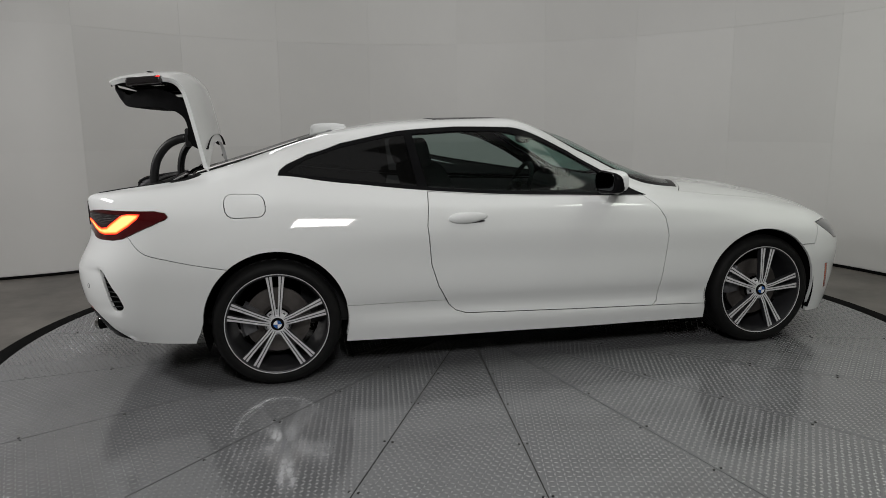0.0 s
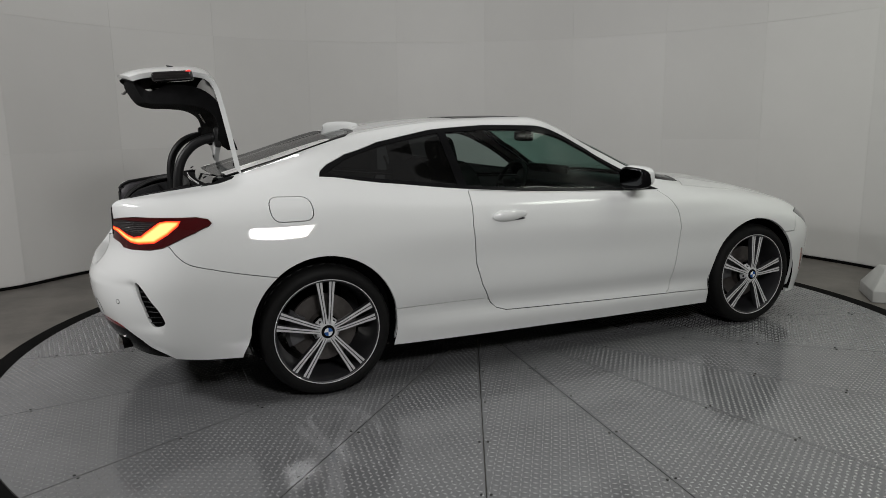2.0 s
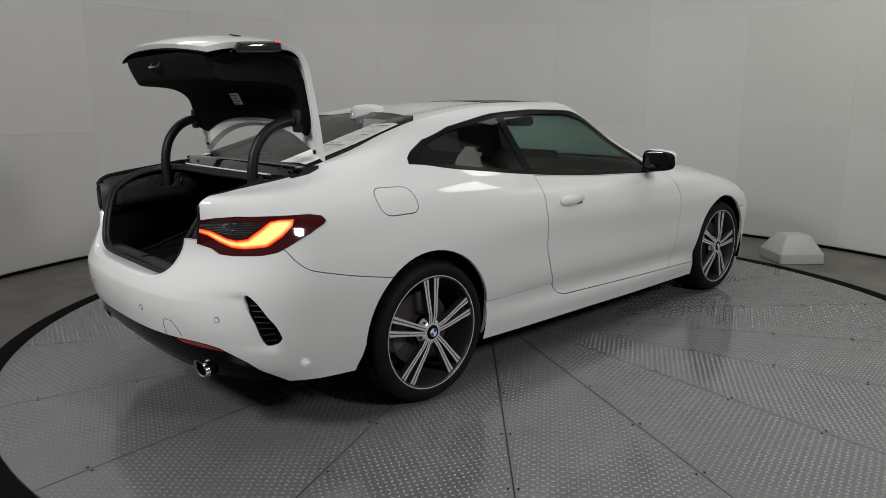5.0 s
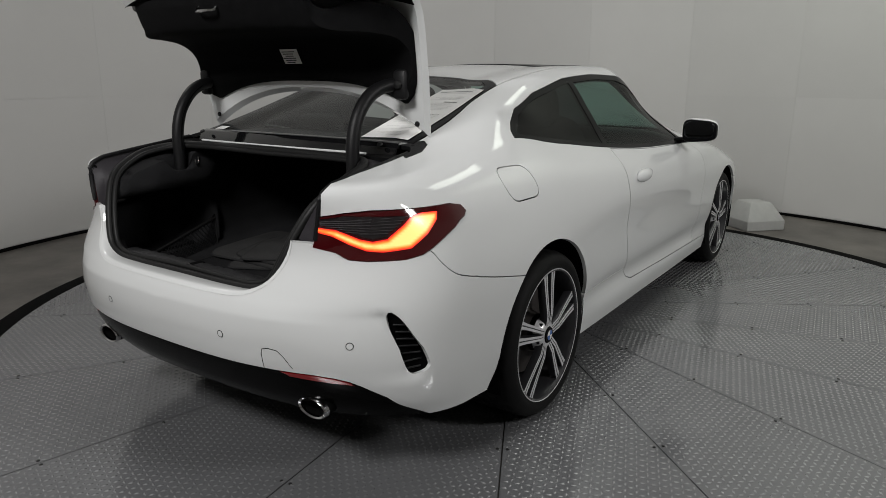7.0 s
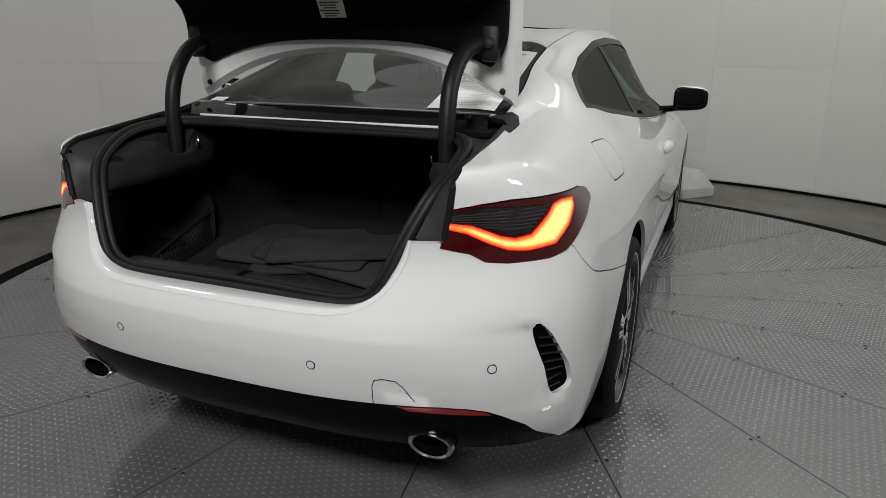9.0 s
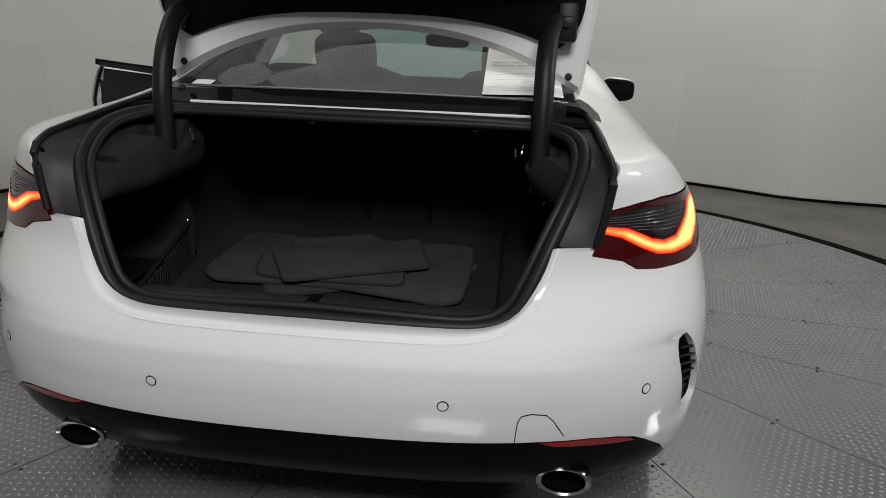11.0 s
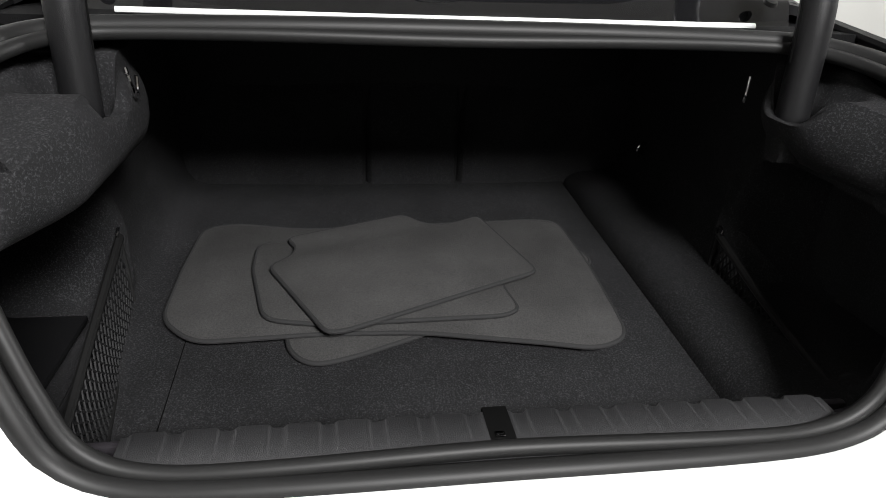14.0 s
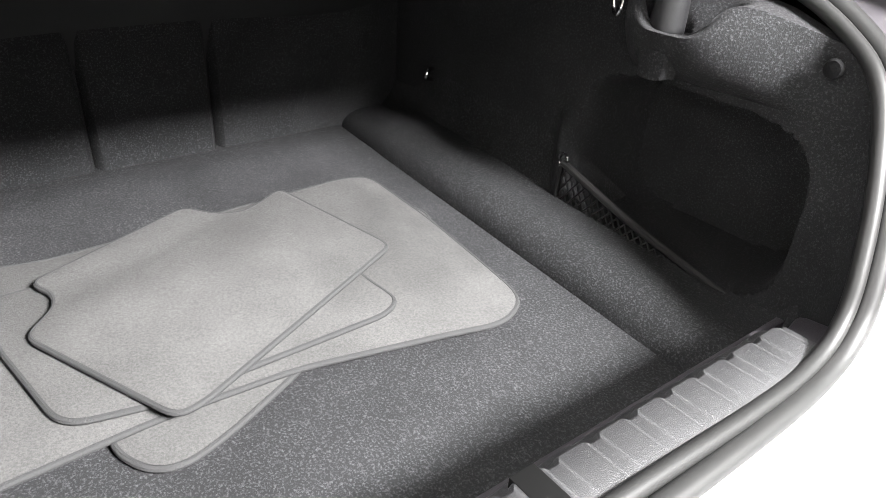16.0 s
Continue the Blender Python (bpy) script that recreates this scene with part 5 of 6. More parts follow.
# ---------------------------------------------------------------- outside details of the car
for mode, s in (("right", -1), ("left", 1)):
    body_part("bumper_intake", ["intake"], "black_plastic", "black slatted air outlet", mode=mode, gap=0, flange=-0.030, sink=0.030)
    for k in range(7):
        z = 0.455 + 0.024 * k
        c = np.interp(z, [.44, .48, .56, .63], [-2.203, -2.213, -2.238, -2.266])
        w = np.interp(z, [.44, .48, .56, .63], [.045, .08, .055, .025])
        n = surf_normal(*(lambda q: (u_of(q[0]), v_of(q[1])))(onto(x=c, z=z, low=0, high=5)))
        q = onto(x=c, z=z, low=0, high=5)
        p = surf(u_of(q[0]), v_of(q[1])) - n * 0.012
        yaw = math.degrees(math.atan2(-n[0], n[1]))
        bm = box_bm(w, 0.018, 0.005, (0, 0, 0), 0.002, (18, 0, 0))
        bmesh.ops.transform(bm, verts=bm.verts, matrix=Matrix.Translation((p[0], s * p[1], p[2])) @ Matrix.Rotation(radians(s * yaw), 4, "Z") @ Matrix.Diagonal((1, s, 1, 1)))
        part("intake_slat", bm, M["black_plastic"], car)
    # exhaust tip
    bm = lathe([(0.040, -0.008), (0.041, 0.0), (0.047, 0.004), (0.051, 0.0), (0.052, -0.014)], 40)
    bmesh.ops.scale(bm, verts=bm.verts, vec=(1.18, 1, 0.72))
    bmesh.ops.transform(bm, verts=bm.verts, matrix=Matrix.Translation((-2.372, s * 0.56, 0.314)) @ Matrix.Rotation(radians(90), 4, "Z") @ Matrix.Rotation(radians(-6), 4, "X"))
    tip = part("exhaust_tip", bm, M["chrome"], car, "oval bright exhaust tip")
    bm = lathe([(0.0, -0.06), (0.041, -0.06), (0.043, -0.01)], 30)
    bmesh.ops.scale(bm, verts=bm.verts, vec=(1.18, 1, 0.72))
    bmesh.ops.transform(bm, verts=bm.verts, matrix=Matrix.Translation((-2.372, s * 0.56, 0.314)) @ Matrix.Rotation(radians(90), 4, "Z"))
    part("exhaust_bore", bm, M["void"], tip)
    bm = lathe([(0.0512, -0.013), (0.050, -0.13), (0.02, -0.13)], 30)
    bmesh.ops.scale(bm, verts=bm.verts, vec=(1.18, 1, 0.72))
    bmesh.ops.transform(bm, verts=bm.verts, matrix=Matrix.Translation((-2.372, s * 0.56, 0.314)) @ Matrix.Rotation(radians(90), 4, "Z") @ Matrix.Rotation(radians(-6), 4, "X"))
    part("exhaust_pipe", bm, M["void"], tip, "dark exhaust pipe behind the tip")
    part("silencer", box_bm(0.30, 0.42, 0.11, (-2.12, s * 0.50, 0.355), 0.05), M["void"], car, "dark silencer box")


def on_back(y, z, lift=0.0):
    q = onto_back(abs(y), z, 0, 7)
    u, v = u_of(q[0]), v_of(q[1])
    p, n = surf(u, v) + surf_normal(u, v) * lift, surf_normal(u, v)
    k = np.array((1, -1 if y < 0 else 1, 1))
    return p * k, n * k


for y, z in ((-.300, .540), (.300, .540), (-.712, .548), (.712, .548)):
    p, n = on_back(y, z, 0.0006)
    m = Matrix.Translation(p) @ Vector(n).to_track_quat("Y", "Z").to_matrix().to_4x4()
    bm = lathe([(0.0, 0.0008), (0.0095, 0.0004), (0.0098, -0.003)], 24)
    bmesh.ops.transform(bm, verts=bm.verts, matrix=m)
    sensor = part("parking_sensor", bm, M["paint"], bumper, "round white parking sensor")
    bm = lathe([(0.0098, 0.0), (0.0114, 0.0006), (0.0122, -0.001)], 24)
    bmesh.ops.transform(bm, verts=bm.verts, matrix=m)
    part("sensor_ring", bm, M["black_plastic"], bumper)
towp = [on_back(-y, z, 0.0)[0] for y, z in dense(np.array([(.445, .449), (.448, .500), (.455, .517), (.475, .522), (.505, .518), (.522, .500), (.550, .452), (.550, .452), (.52, .4515), (.48, .450)]), 0.006)[:-8]]
part("tow_cover_joint", tube_bm(towp[:int(len(towp) * 0.75)], 0.0011, 6), M["void"], bumper)

# door handle
def handle(s, parent):
    bm = bmesh.new()
    bmesh.ops.create_uvsphere(bm, u_segments=32, v_segments=16, radius=1)
    for v in bm.verts:
        x, y, z = v.co
        t = (x + 1) / 2
        v.co = (-0.408 + 0.108 * x, s * (0.918 + 0.026 * y * (0.55 + 0.6 * math.sin(math.pi * min(t + 0.1, 1)))), 0.848 + (0.036 - 0.010 * t) * z + 0.004 * x)
    bmesh.ops.recalc_face_normals(bm, faces=bm.faces)
    part("door_handle", bm, M["paint"], parent, "white pull handle")
    # Dark lump on the door, put in for the shade behind the grip.
    bm = bmesh.new()
    bmesh.ops.create_uvsphere(bm, u_segments=24, v_segments=10, radius=1)
    for v in bm.verts:
        x, y, z = v.co
        v.co = (-0.400 + 0.088 * x, s * (0.917 + 0.010 * y), 0.826 + 0.0085 * z)
    part("handle_recess", bm, M["dark_plastic"], parent, "dark lump standing for the shade in the grip recess")


handle(-1, door)


def mirror(s):
    """Outside mirror with black foot, white cap and glass."""
    k = np.array((1, s, 1))
    bm = bmesh.new()
    bmesh.ops.create_uvsphere(bm, u_segments=40, v_segments=24, radius=1)
    for v in bm.verts:
        q = [math.copysign(abs(t) ** 0.6, t) for t in v.co]
        x = 0.405 + (0.040 if q[0] > 0 else 0.050) * q[0]
        v.co = (x + 0.02 * q[1], s * (0.962 + 0.090 * q[1]), 1.022 + 0.062 * q[2] * (1 - 0.12 * q[1]))
    bmesh.ops.recalc_face_normals(bm, faces=bm.faces)
    cap = part("door_mirror", bm, M["paint"], car, "white door mirror cap")
    bm = bmesh.new()
    bmesh.ops.create_uvsphere(bm, u_segments=32, v_segments=16, radius=1)
    for v in bm.verts:
        q = [math.copysign(abs(t) ** 0.5, t) for t in v.co]
        v.co = (0.385 + 0.036 * q[0] + 0.02 * q[1], s * (0.962 + 0.0905 * q[1]), 1.014 + 0.0625 * q[2] * (1 - 0.12 * q[1]))
    bmesh.ops.recalc_face_normals(bm, faces=bm.faces)
    part("mirror_rim", bm, M["black_gloss"], cap, "black mirror rim")
    bm = bmesh.new()
    bmesh.ops.create_uvsphere(bm, u_segments=28, v_segments=12, radius=1)
    for v in bm.verts:
        q = [math.copysign(abs(t) ** 0.55, t) for t in v.co]
        v.co = (0.3505 + 0.004 * q[0] + 0.02 * q[1], s * (0.962 + 0.078 * q[1]), 1.022 + 0.050 * q[2])
    part("mirror_glass", bm, M["mirror"], cap, "mirror glass")
    pts = smooth_line([(0.50, s * 0.80, 0.945), (0.47, s * 0.86, 0.952), (0.44, s * 0.92, 0.965), (0.43, s * 0.97, 0.975)], 5)
    part("mirror_foot", tube_bm(pts, 0.026, 12, False, 0.7), M["black_gloss"], cap, "black mirror foot")


M["mirror"] = material("dark_mirror_glass", (0.05, 0.052, 0.055), 0.03, 1.0)
mirror(-1)
# roof aerial
bm = bmesh.new()
rows = []
for t, h, w in ((0, 0.0, .012), (.06, .020, .022), (.3, .040, .026), (.6, .054, .026), (.85, .062, .022), (.95, .055, .019), (1.0, .0, .014)):
    x = -0.965 - 0.235 * t
    b = float(hermite(XS, Z[11], MZ[11], x)) - 0.006
    rows.append([(x, w, b), (x, w * 0.75, b + h * 0.5), (x, w * 0.30, b + h * 0.95), (x, 0, b + h + 0.002), (x, -w * 0.30, b + h * 0.95), (x, -w * 0.75, b + h * 0.5), (x, -w, b)])
part("roof_aerial", loft(rows), M["paint"], car, "white shark-fin aerial")
# wiper cowl
part("cowl", tube_bm(smooth_line([(0.93, -.66, .925), (1.02, -.5, .94), (1.08, -.2, .955), (1.09, 0, .958), (1.08, .2, .955), (1.02, .5, .94), (.93, .66, .925)], 5), 0.022, 8, False, 0.5), M["black_plastic"], car, "black wiper cowl")

# paper sheet on the rear window
def on_glass(x, y, lift):
    q = onto(x=x, y=abs(y), low=8.5, high=11)
    u, v = u_of(q[0]), v_of(q[1])
    p = surf(u, v) + surf_normal(u, v) * lift
    return (p[0], math.copysign(p[1], y), p[2])


def glass_quad(name, x0, x1, y00, y01, y10, y11, mat, lift, parent, nx=10, ny=4, label=""):
    """A sheet on the rear window; its side edges run from y00 to y01 and y10 to y11."""
    rows = []
    for i in range(nx + 1):
        t = i / nx
        a, b = y00 + (y01 - y00) * t, y10 + (y11 - y10) * t
        rows.append([on_glass(x0 + (x1 - x0) * t, a + (b - a) * j / ny, lift) for j in range(ny + 1)])
    return part(name, loft(rows), M[mat], parent, label)


notice = glass_quad("notice_sheet", -1.275, -1.82, -.505, -.525, -.30, -.31, "paper", 0.003, None, label="")
tagged(notice, "white printed paper sheet on the rear window", "paper sheet")
random.seed(4)
for k in range(36):
    x = -1.30 - 0.0140 * k
    if k in (4, 9, 17, 18, 19, 20, 28):
        continue
    y0 = -.485 + random.uniform(0, .012)
    y1 = y0 + random.choice((.06, .11, .14, .155))
    wide = 0.0042 if k in (1, 10) else 0.0014
    glass_quad("printed_line", x, x - wide, y0, y0, y1, y1, "ink" if wide > .002 else "fine_print", 0.0042, notice, 1, 3)


def wording(body, x, y, size, parent):
    """A line of print on the rear window, read from behind the car."""
    font = bpy.data.curves.new("wording", "FONT")
    font.body, font.size = body, size
    ob = new("wording", font)
    bpy.context.view_layer.update()
    me = bpy.data.meshes.new_from_object(ob.evaluated_get(bpy.context.evaluated_depsgraph_get()))
    bpy.data.objects.remove(ob)
    a, b, c = (Vector(on_glass(*q, 0.0045)) for q in ((x, y), (x, y - 0.1), (x + 0.05, y)))
    right, up = (b - a).normalized(), (c - a).normalized()
    out = right.cross(up).normalized()
    me.transform(Matrix.Translation(a) @ Matrix((right, out.cross(right), out)).transposed().to_4x4())
    me.materials.clear()
    me.materials.append(M["ink"])
    t = new("wording", me)
    t.parent = parent


wording("AS IS - NO", -1.565, -.325, 0.020, notice)
wording("DEALER WARRANTY", -1.592, -.325, 0.0185, notice)
glass_quad("sticker", -1.81, -1.845, .43, .43, .485, .485, "paper", 0.003, car, 1, 2, "small white sticker")

# ---------------------------------------------------------------- cabin
def padded(name, sx, sy, sz, at, turn, parent, mat="seat", label="", power=0.45):
    bm = bmesh.new()
    bmesh.ops.create_uvsphere(bm, u_segments=28, v_segments=18, radius=1)
    for v in bm.verts:
        v.co = [0.5 * d * math.copysign(abs(t) ** power, t) for d, t in zip((sx, sy, sz), v.co)]
    bmesh.ops.transform(bm, verts=bm.verts, matrix=Matrix.Translation(at) @ Euler([radians(a) for a in turn]).to_matrix().to_4x4())
    bmesh.ops.recalc_face_normals(bm, faces=bm.faces)
    return part(name, bm, M[mat], parent, label)


for s in (-1, 1):
    seat = padded("front_seat", 0.52, 0.50, 0.20, (-0.10, s * 0.37, 0.48), (0, -8, 0), car, label="black leatherette front seat")
    padded("backrest", 0.17, 0.50, 0.66, (-0.42, s * 0.37, 0.80), (0, -20, 0), seat)
    padded("headrest", 0.11, 0.27, 0.19, (-0.575, s * 0.37, 1.165), (0, -14, 0), seat)
    for d in (-0.05, 0.05):
        part("headrest_post", tube_bm([(-0.545, s * 0.37 + d, 1.04), (-0.565, s * 0.37 + d, 1.12)], 0.007, 8), M["chrome"], seat)
bench = padded("rear_bench", 0.50, 1.16, 0.22, (-0.98, 0, 0.50), (0, -6, 0), car, label="black leatherette rear bench")
padded("backrest", 0.18, 1.14, 0.58, (-1.24, 0, 0.80), (0, -18, 0), bench)
for y in (-.34, .34):
    padded("headrest", 0.10, 0.25, 0.12, (-1.36, y, 1.08), (0, -12, 0), bench)
part("parcel_shelf", box_bm(0.50, 1.14, 0.02, (-1.60, 0, 1.065), 0.006, (0, 2, 0)), M["seat"], car, "black parcel shelf")
dash = padded("dashboard", 0.52, 1.42, 0.30, (0.72, 0, 0.83), (0, 8, 0), car, "black_plastic", "black soft dashboard", 0.35)
part("dash_top", box_bm(0.56, 1.36, 0.03, (0.70, 0, 0.905), 0.012), M["seat"], dash, "black dashboard top")
part("screen", box_bm(0.02, 0.52, 0.11, (0.50, 0.16, 0.985), 0.006, (0, -14, 0)), M["black_gloss"], dash, "wide dark display")
padded("console", 0.75, 0.20, 0.22, (0.15, 0, 0.55), (0, -8, 0), car, "black_plastic", "black centre console", 0.35)
ring = [(0.30 + 0.185 * math.sin(a) * 0.42, 0.37 + 0.185 * math.cos(a), 0.885 + 0.185 * math.sin(a) * 0.91) for a in np.linspace(0, 2 * math.pi, 41)[:-1]]
wheel_ob = part("steering_wheel", tube_bm(ring, 0.016, 10, True), M["seat"], car, "black steering wheel")
for a in (0, 180, 270):
    c = (0.30, 0.37, 0.885)
    e = (0.30 + 0.18 * math.sin(radians(a)) * 0.42, 0.37 + 0.18 * math.cos(radians(a)), 0.885 + 0.18 * math.sin(radians(a)) * 0.91)
    part("wheel_spoke", tube_bm([c, e], 0.017, 8), M["seat"], wheel_ob)
padded("hub_pad", 0.06, 0.14, 0.12, (0.305, 0.37, 0.885), (0, -25, 0), wheel_ob)
padded("inside_mirror", 0.035, 0.24, 0.07, (0.20, 0.0, 1.245), (0, 0, 0), car, "black_gloss", "black inside mirror", 0.5)
part("mirror_stalk", tube_bm([(0.20, 0, 1.26), (0.26, 0, 1.30)], 0.012, 8), M["black_plastic"], car)
part("headliner", loft([[(x, y, surf(1 + (x - XR) / (XF - XR), 11 - 1.7 * abs(y) / .5)[2] - 0.03) for y in np.linspace(-.5, .5, 9)] for x in np.linspace(-1.10, 0.12, 10)]), M["headliner"], car, "grey headliner")
part("cabin_floor", box_bm(2.6, 1.5, 0.03, (-0.1, 0, 0.30)), M["seat"], car, "black cabin carpet")
for s in (-1, 1):
    rows = [[(x, s * (0.80 - 0.12 * max(0, (-x - 0.9) / 0.5)), z) for x in np.linspace(-1.3, 0.8, 9)] for z in (0.3, 0.5, 0.7, 0.9)]
    if s < 0:
        part("door_card", loft(rows), M["seat"], door, "black inner door card")
    else:
        part("trim_panel", loft([r[:4] for r in rows]), M["seat"], car, "black rear side trim")

# ---------------------------------------------------------------- driver's door, standing open
d = panel(["door"])
HX, HY = 0.735, 0.885
swing = Matrix.Translation((HX, HY, 0)) @ Matrix.Rotation(radians(-49), 4, "Z") @ Matrix.Rotation(radians(3.0), 4, "Y") @ Matrix.Translation((-HX, -HY, 0))


def swung(points):
    return [tuple(swing @ Vector(p)) for p in points]


rot = np.array(swing.to_3x3())
left_door = mesh_object("door", swung(d[0]), d[1], M["paint"], car, "white driver's door standing open", True, d[2] @ rot.T)
zs = np.linspace(0.30, 0.995, 9)
card, edge_rows = [], []
for x in np.linspace(-0.60, 0.70, 14):
    top = dlo_low(x) + 0.012
    col = []
    for t in np.linspace(0, 1, 11):
        z = 0.315 + (top - 0.315) * t
        y = 0.815 - 0.045 * math.sin(math.pi * min(t * 1.1, 1)) - (0.03 * math.exp(-((t - 0.72) / 0.09) ** 2))
        col.append((x, y, z))
    col.append((x, 0.86, top + 0.006))
    card.append(col)
bm = loft(card)
bmesh.ops.transform(bm, matrix=swing, verts=bm.verts)
part("door_card", bm, M["seat"], left_door, "black padded inner door card")
rear_edge = []
for t in np.linspace(0, 1, 12):
    z = 0.335 + (0.985 - 0.335) * t
    xe = float(np.interp(z, [.333, .37, .48, .60, .81, .984], [-.47, -.51, -.57, -.608, -.628, -.605]))
    yo = float(surf(1 + (xe - XR) / (XF - XR), v_of(onto(x=xe, z=z, low=0.6, high=8)[1]))[1])
    rear_edge.append([(xe + 0.003, yo - 0.006, z), (xe + 0.012, yo - 0.03, z), (xe + 0.012, yo - 0.07, z), (xe + 0.03, 0.80, z)])
bm = loft(rear_edge)
bmesh.ops.transform(bm, matrix=swing, verts=bm.verts)
part("door_shut_face", bm, M["paint"], left_door, "white painted door shut face")
bm = tube_bm([(e[1][0] - 0.004, e[2][1], e[1][2]) for e in rear_edge], 0.009, 8)
bmesh.ops.transform(bm, matrix=swing, verts=bm.verts)
part("door_seal", bm, M["rubber"], left_door, "black door seal")
bm = box_bm(0.02, 0.03, 0.09, (-0.612, 0.865, 0.72), 0.004)
bmesh.ops.transform(bm, matrix=swing, verts=bm.verts)
part("door_latch", bm, M["black_plastic"], left_door, "black door latch")
bm = tube_bm([(x, 0.845, dlo_low(x) + 0.012) for x in np.linspace(-0.61, 0.64, 8)], 0.016, 8)
bmesh.ops.transform(bm, matrix=swing, verts=bm.verts)
part("waist_strip", bm, M["black_gloss"], left_door, "black waist strip")

# ---------------------------------------------------------------- room details
# thin panels of the wall, each a little lighter or darker than the next
def wall_panel(a0, a1, z0, z1):
    verts, faces = [], []
    steps = 6
    gap = 0.006
    for i in range(steps + 1):
        a = a0 + gap + (a1 - a0 - 2 * gap) * i / steps
        r = wall_radius(a)
        c, s = math.cos(radians(a)), math.sin(radians(a))
        for rr, z in ((r, z0 + .0006), (r - 0.005, z0 + .0006), (r - 0.005, z1 - .0006), (r, z1 - .0006)):
            verts.append((CX + rr * c, CY + rr * s, z))
    for i in range(steps):
        for j in range(3):
            faces.append((i * 4 + j, i * 4 + 4 + j, i * 4 + 5 + j, i * 4 + 1 + j))
    faces += [(3, 2, 1, 0), tuple(steps * 4 + j for j in range(4))]
    ob = mesh_object("panel", verts, faces, M["wall_panel"], wall)
    ob.data.set_sharp_from_angle(angle=radians(40))
    return ob


M["wall_panel"] = material("white_wall_panel", (0.60, 0.595, 0.58), 0.42, noise_scale=0.6, vary=0.03, bump=0.05, bump_scale=18)
nt = M["wall_panel"].node_tree
info = nt.nodes.new("ShaderNodeObjectInfo")
tone = nt.nodes.new("ShaderNodeMapRange")
tone.inputs["To Min"].default_value, tone.inputs["To Max"].default_value = 0.965, 1.03
scale_tone = nt.nodes.new("ShaderNodeVectorMath")
scale_tone.operation = "SCALE"
link = nt.nodes["Principled BSDF"].inputs["Base Color"].links[0]
source = link.from_socket
nt.links.new(info.outputs["Random"], tone.inputs["Value"])
nt.links.new(source, scale_tone.inputs[0])
nt.links.new(tone.outputs["Result"], scale_tone.inputs["Scale"])
nt.links.new(scale_tone.outputs["Vector"], nt.nodes["Principled BSDF"].inputs["Base Color"])
for k in range(-9, 7):
    for z0, z1 in ((0.02, 1.13), (1.13, 2.27), (2.27, 3.41), (3.41, 4.55)):
        wall_panel(77.4 + 15 * k, 92.4 + 15 * k, z0, z1)
# Added black strip that draws the dark gap between wall and floor.
rows = []
for a in np.arange(-60, 176, 2.0):
    r = wall_radius(a)
    rows.append([(CX + rr * math.cos(radians(a)), CY + rr * math.sin(radians(a)), z) for rr, z in ((r - 0.012, -0.012), (r - 0.012, 0.012), (r - 0.002, 0.014))])
tagged(part("baseboard", loft(rows), M["ring"], None), "thin black strip standing for the dark gap along the foot of the wall", "baseboard", kind="structure")

bolt = bmesh.new()
bmesh.ops.create_cone(bolt, cap_ends=True, segments=8, radius1=0.0065, radius2=0.005, depth=0.003)
bolt_me = bpy.data.meshes.new("bolt")
bolt.to_mesh(bolt_me)
bolt.free()
bolt_me.materials.append(M["rubber"])
for k in range(PLATES):
    for r in (0.48, 0.905, 1.32, 1.745, 2.17, 2.60):
        for side_off in (-0.018, 0.018):
            a = radians(FIRST + SLICE * k)
            b = new("plate_bolt", bolt_me)
            b.parent = turntable
            b.location = (r * math.cos(a) - side_off * math.sin(a), r * math.sin(a) + side_off * math.cos(a), 0.0015)

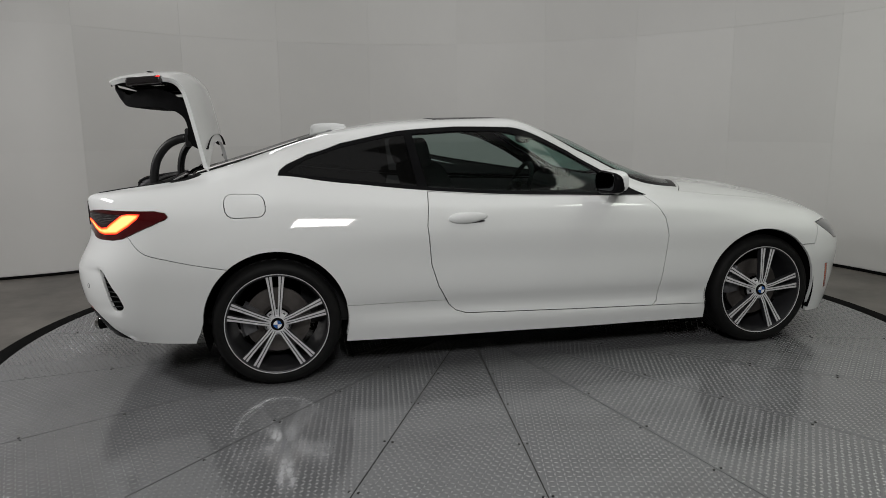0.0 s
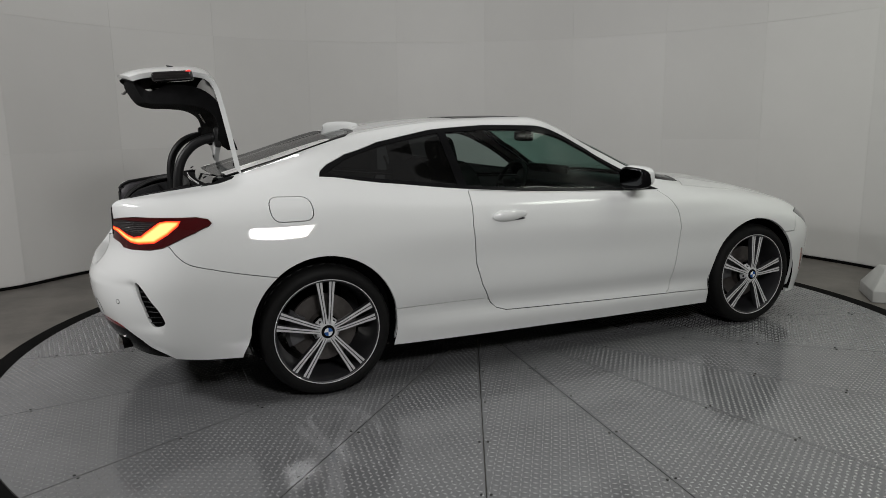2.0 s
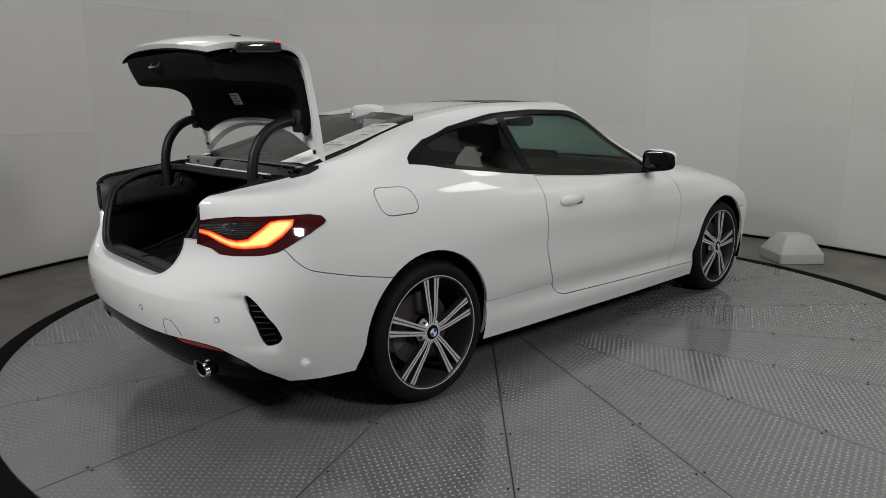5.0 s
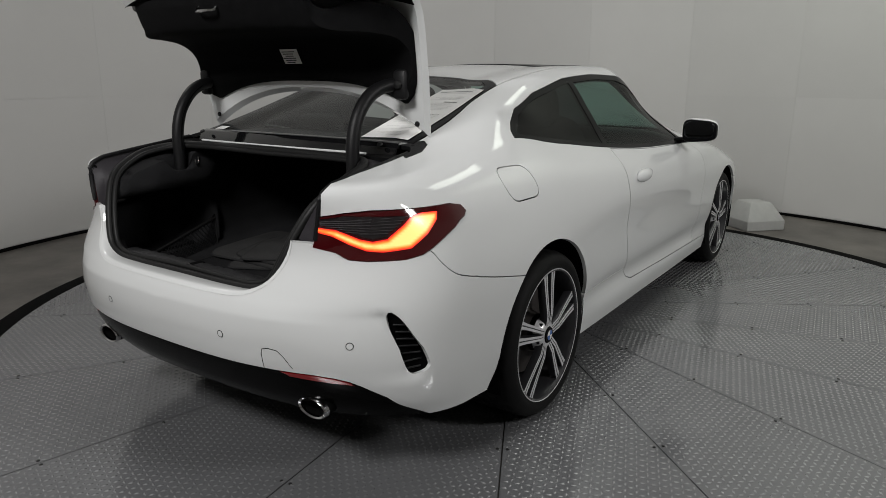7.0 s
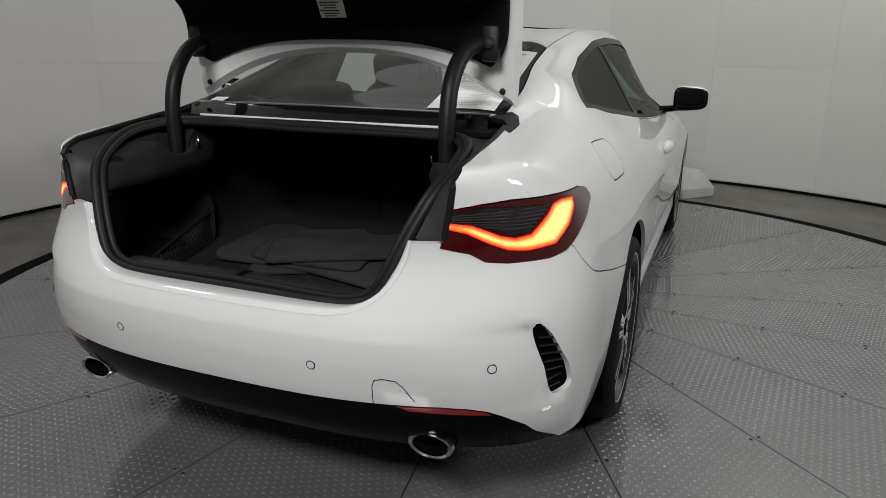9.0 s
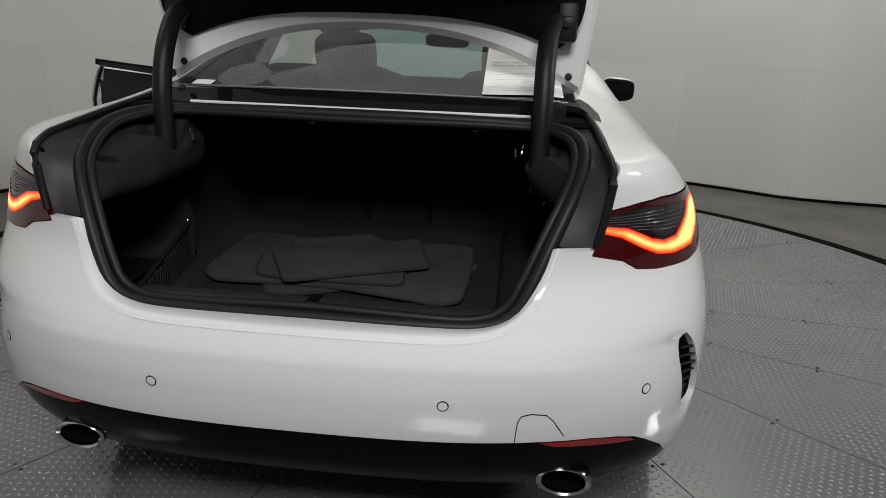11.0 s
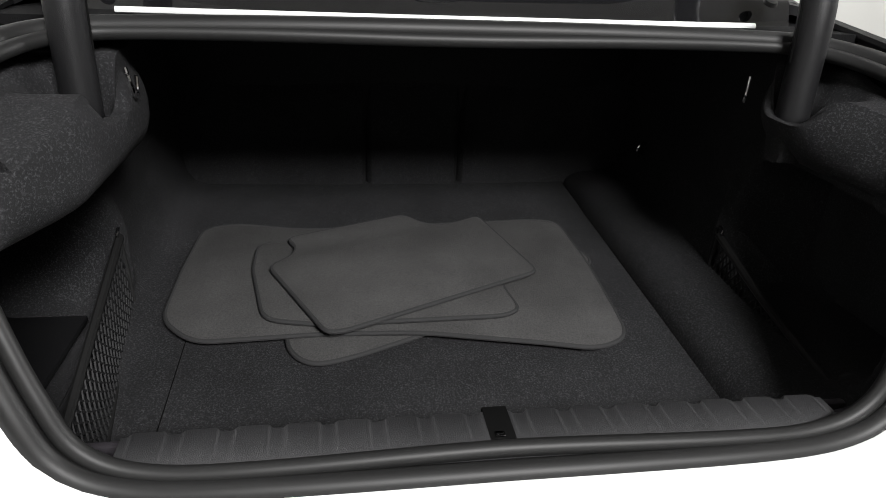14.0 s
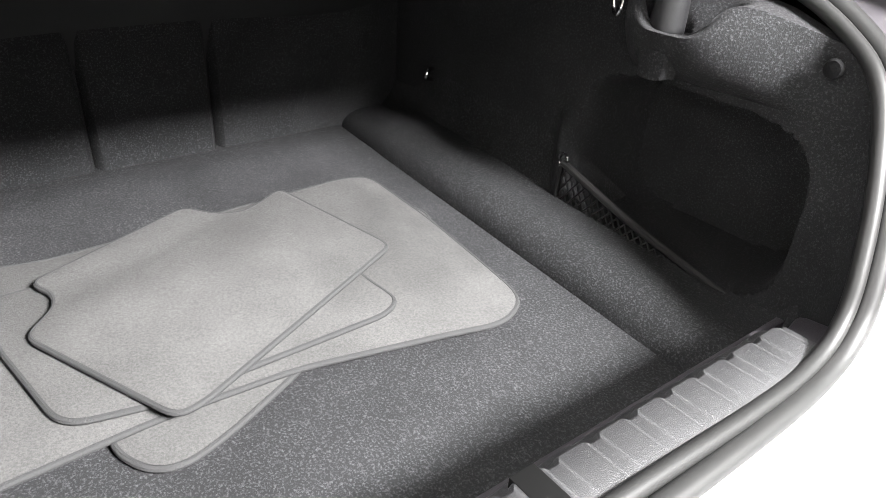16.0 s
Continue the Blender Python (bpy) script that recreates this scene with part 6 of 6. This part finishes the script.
# raised lozenges, laid alternately one way and the other, plate by plate
rng = np.random.default_rng(3)
pitch = 0.026
lz_v, lz_f = [], []
shape = np.array([(-0.0115, 0, 0), (0, -0.0048, 0), (0.0115, 0, 0), (0, 0.0048, 0), (-0.0060, 0, 0.0031), (0.0060, 0, 0.0031)])
quads = np.array([(0, 1, 4), (1, 5, 4), (1, 2, 5), (2, 3, 5), (3, 4, 5), (3, 0, 4)])
cnt = 0
for k in range(PLATES):
    a0 = FIRST + SLICE * k
    am = radians(a0 + SLICE / 2)
    c, s = math.cos(am), math.sin(am)
    n = int(DECK_R / pitch) + 2
    ck, sk = math.cos(radians(28)), math.sin(radians(28))
    for i in range(-n, n):
        for j in range(-n, n):
            x, y = (i * ck - j * sk) * pitch, (i * sk + j * ck) * pitch
            if x < 0.31:
                continue
            rr, aa = math.hypot(x, y), math.degrees(math.atan2(y, x))
            if rr > DECK_R - 0.015 or abs(aa) > SLICE / 2 - math.degrees(0.012 / rr):
                continue
            turn = 28 + (45 if (i + j) % 2 else -45)
            ca, sa = math.cos(radians(turn)), math.sin(radians(turn))
            p = shape @ np.array(((ca, sa, 0), (-sa, ca, 0), (0, 0, 1))) + (x, y, 0)
            p = p @ np.array(((c, s, 0), (-s, c, 0), (0, 0, 1)))
            lz_v.append(p)
            lz_f.append(quads + 6 * cnt)
            cnt += 1
me = bpy.data.meshes.new("tread_lozenges")
vv, ff = np.vstack(lz_v), np.vstack(lz_f)
me.vertices.add(len(vv))
me.vertices.foreach_set("co", vv.ravel())
me.loops.add(ff.size)
me.loops.foreach_set("vertex_index", ff.ravel())
me.polygons.add(len(ff))
me.polygons.foreach_set("loop_start", np.arange(len(ff)) * 3)
me.update(calc_edges=True)
me.validate()
me.materials.append(M["tread"])
loz = new("tread_lozenges", me)
loz.parent = turntable
tagged(loz, "raised lozenges of the tread plate", kind="stuff")

# grey wedge block standing by the turntable
block = bmesh.new()
lo = [block.verts.new(p) for p in ((-.24, -.24, 0), (.24, -.24, 0), (.24, .24, 0), (-.24, .24, 0))]
mdv = [block.verts.new(p) for p in ((-.24, -.24, .09), (.24, -.24, .09), (.24, .24, .09), (-.24, .24, .09))]
hi = [block.verts.new(p) for p in ((-.12, -.13, .25), (.12, -.13, .25), (.12, .13, .25), (-.12, .13, .25))]
for a, b in ((lo, mdv), (mdv, hi)):
    for i in range(4):
        block.faces.new((a[i], a[(i + 1) % 4], b[(i + 1) % 4], b[i]))
block.faces.new(hi)
block.faces.new(lo[::-1])
bmesh.ops.bevel(block, geom=block.edges[:], offset=0.006, segments=1, affect="EDGES")
ob = part("step_block", block, M["block"], None)
ob.matrix_basis = pose(2.93, -0.86, -0.012, 0, 0, 48) @ Matrix.Diagonal((0.80, 0.80, 0.95, 1))
tagged(ob, "pale grey block with sloping sides beside the turntable", "block")
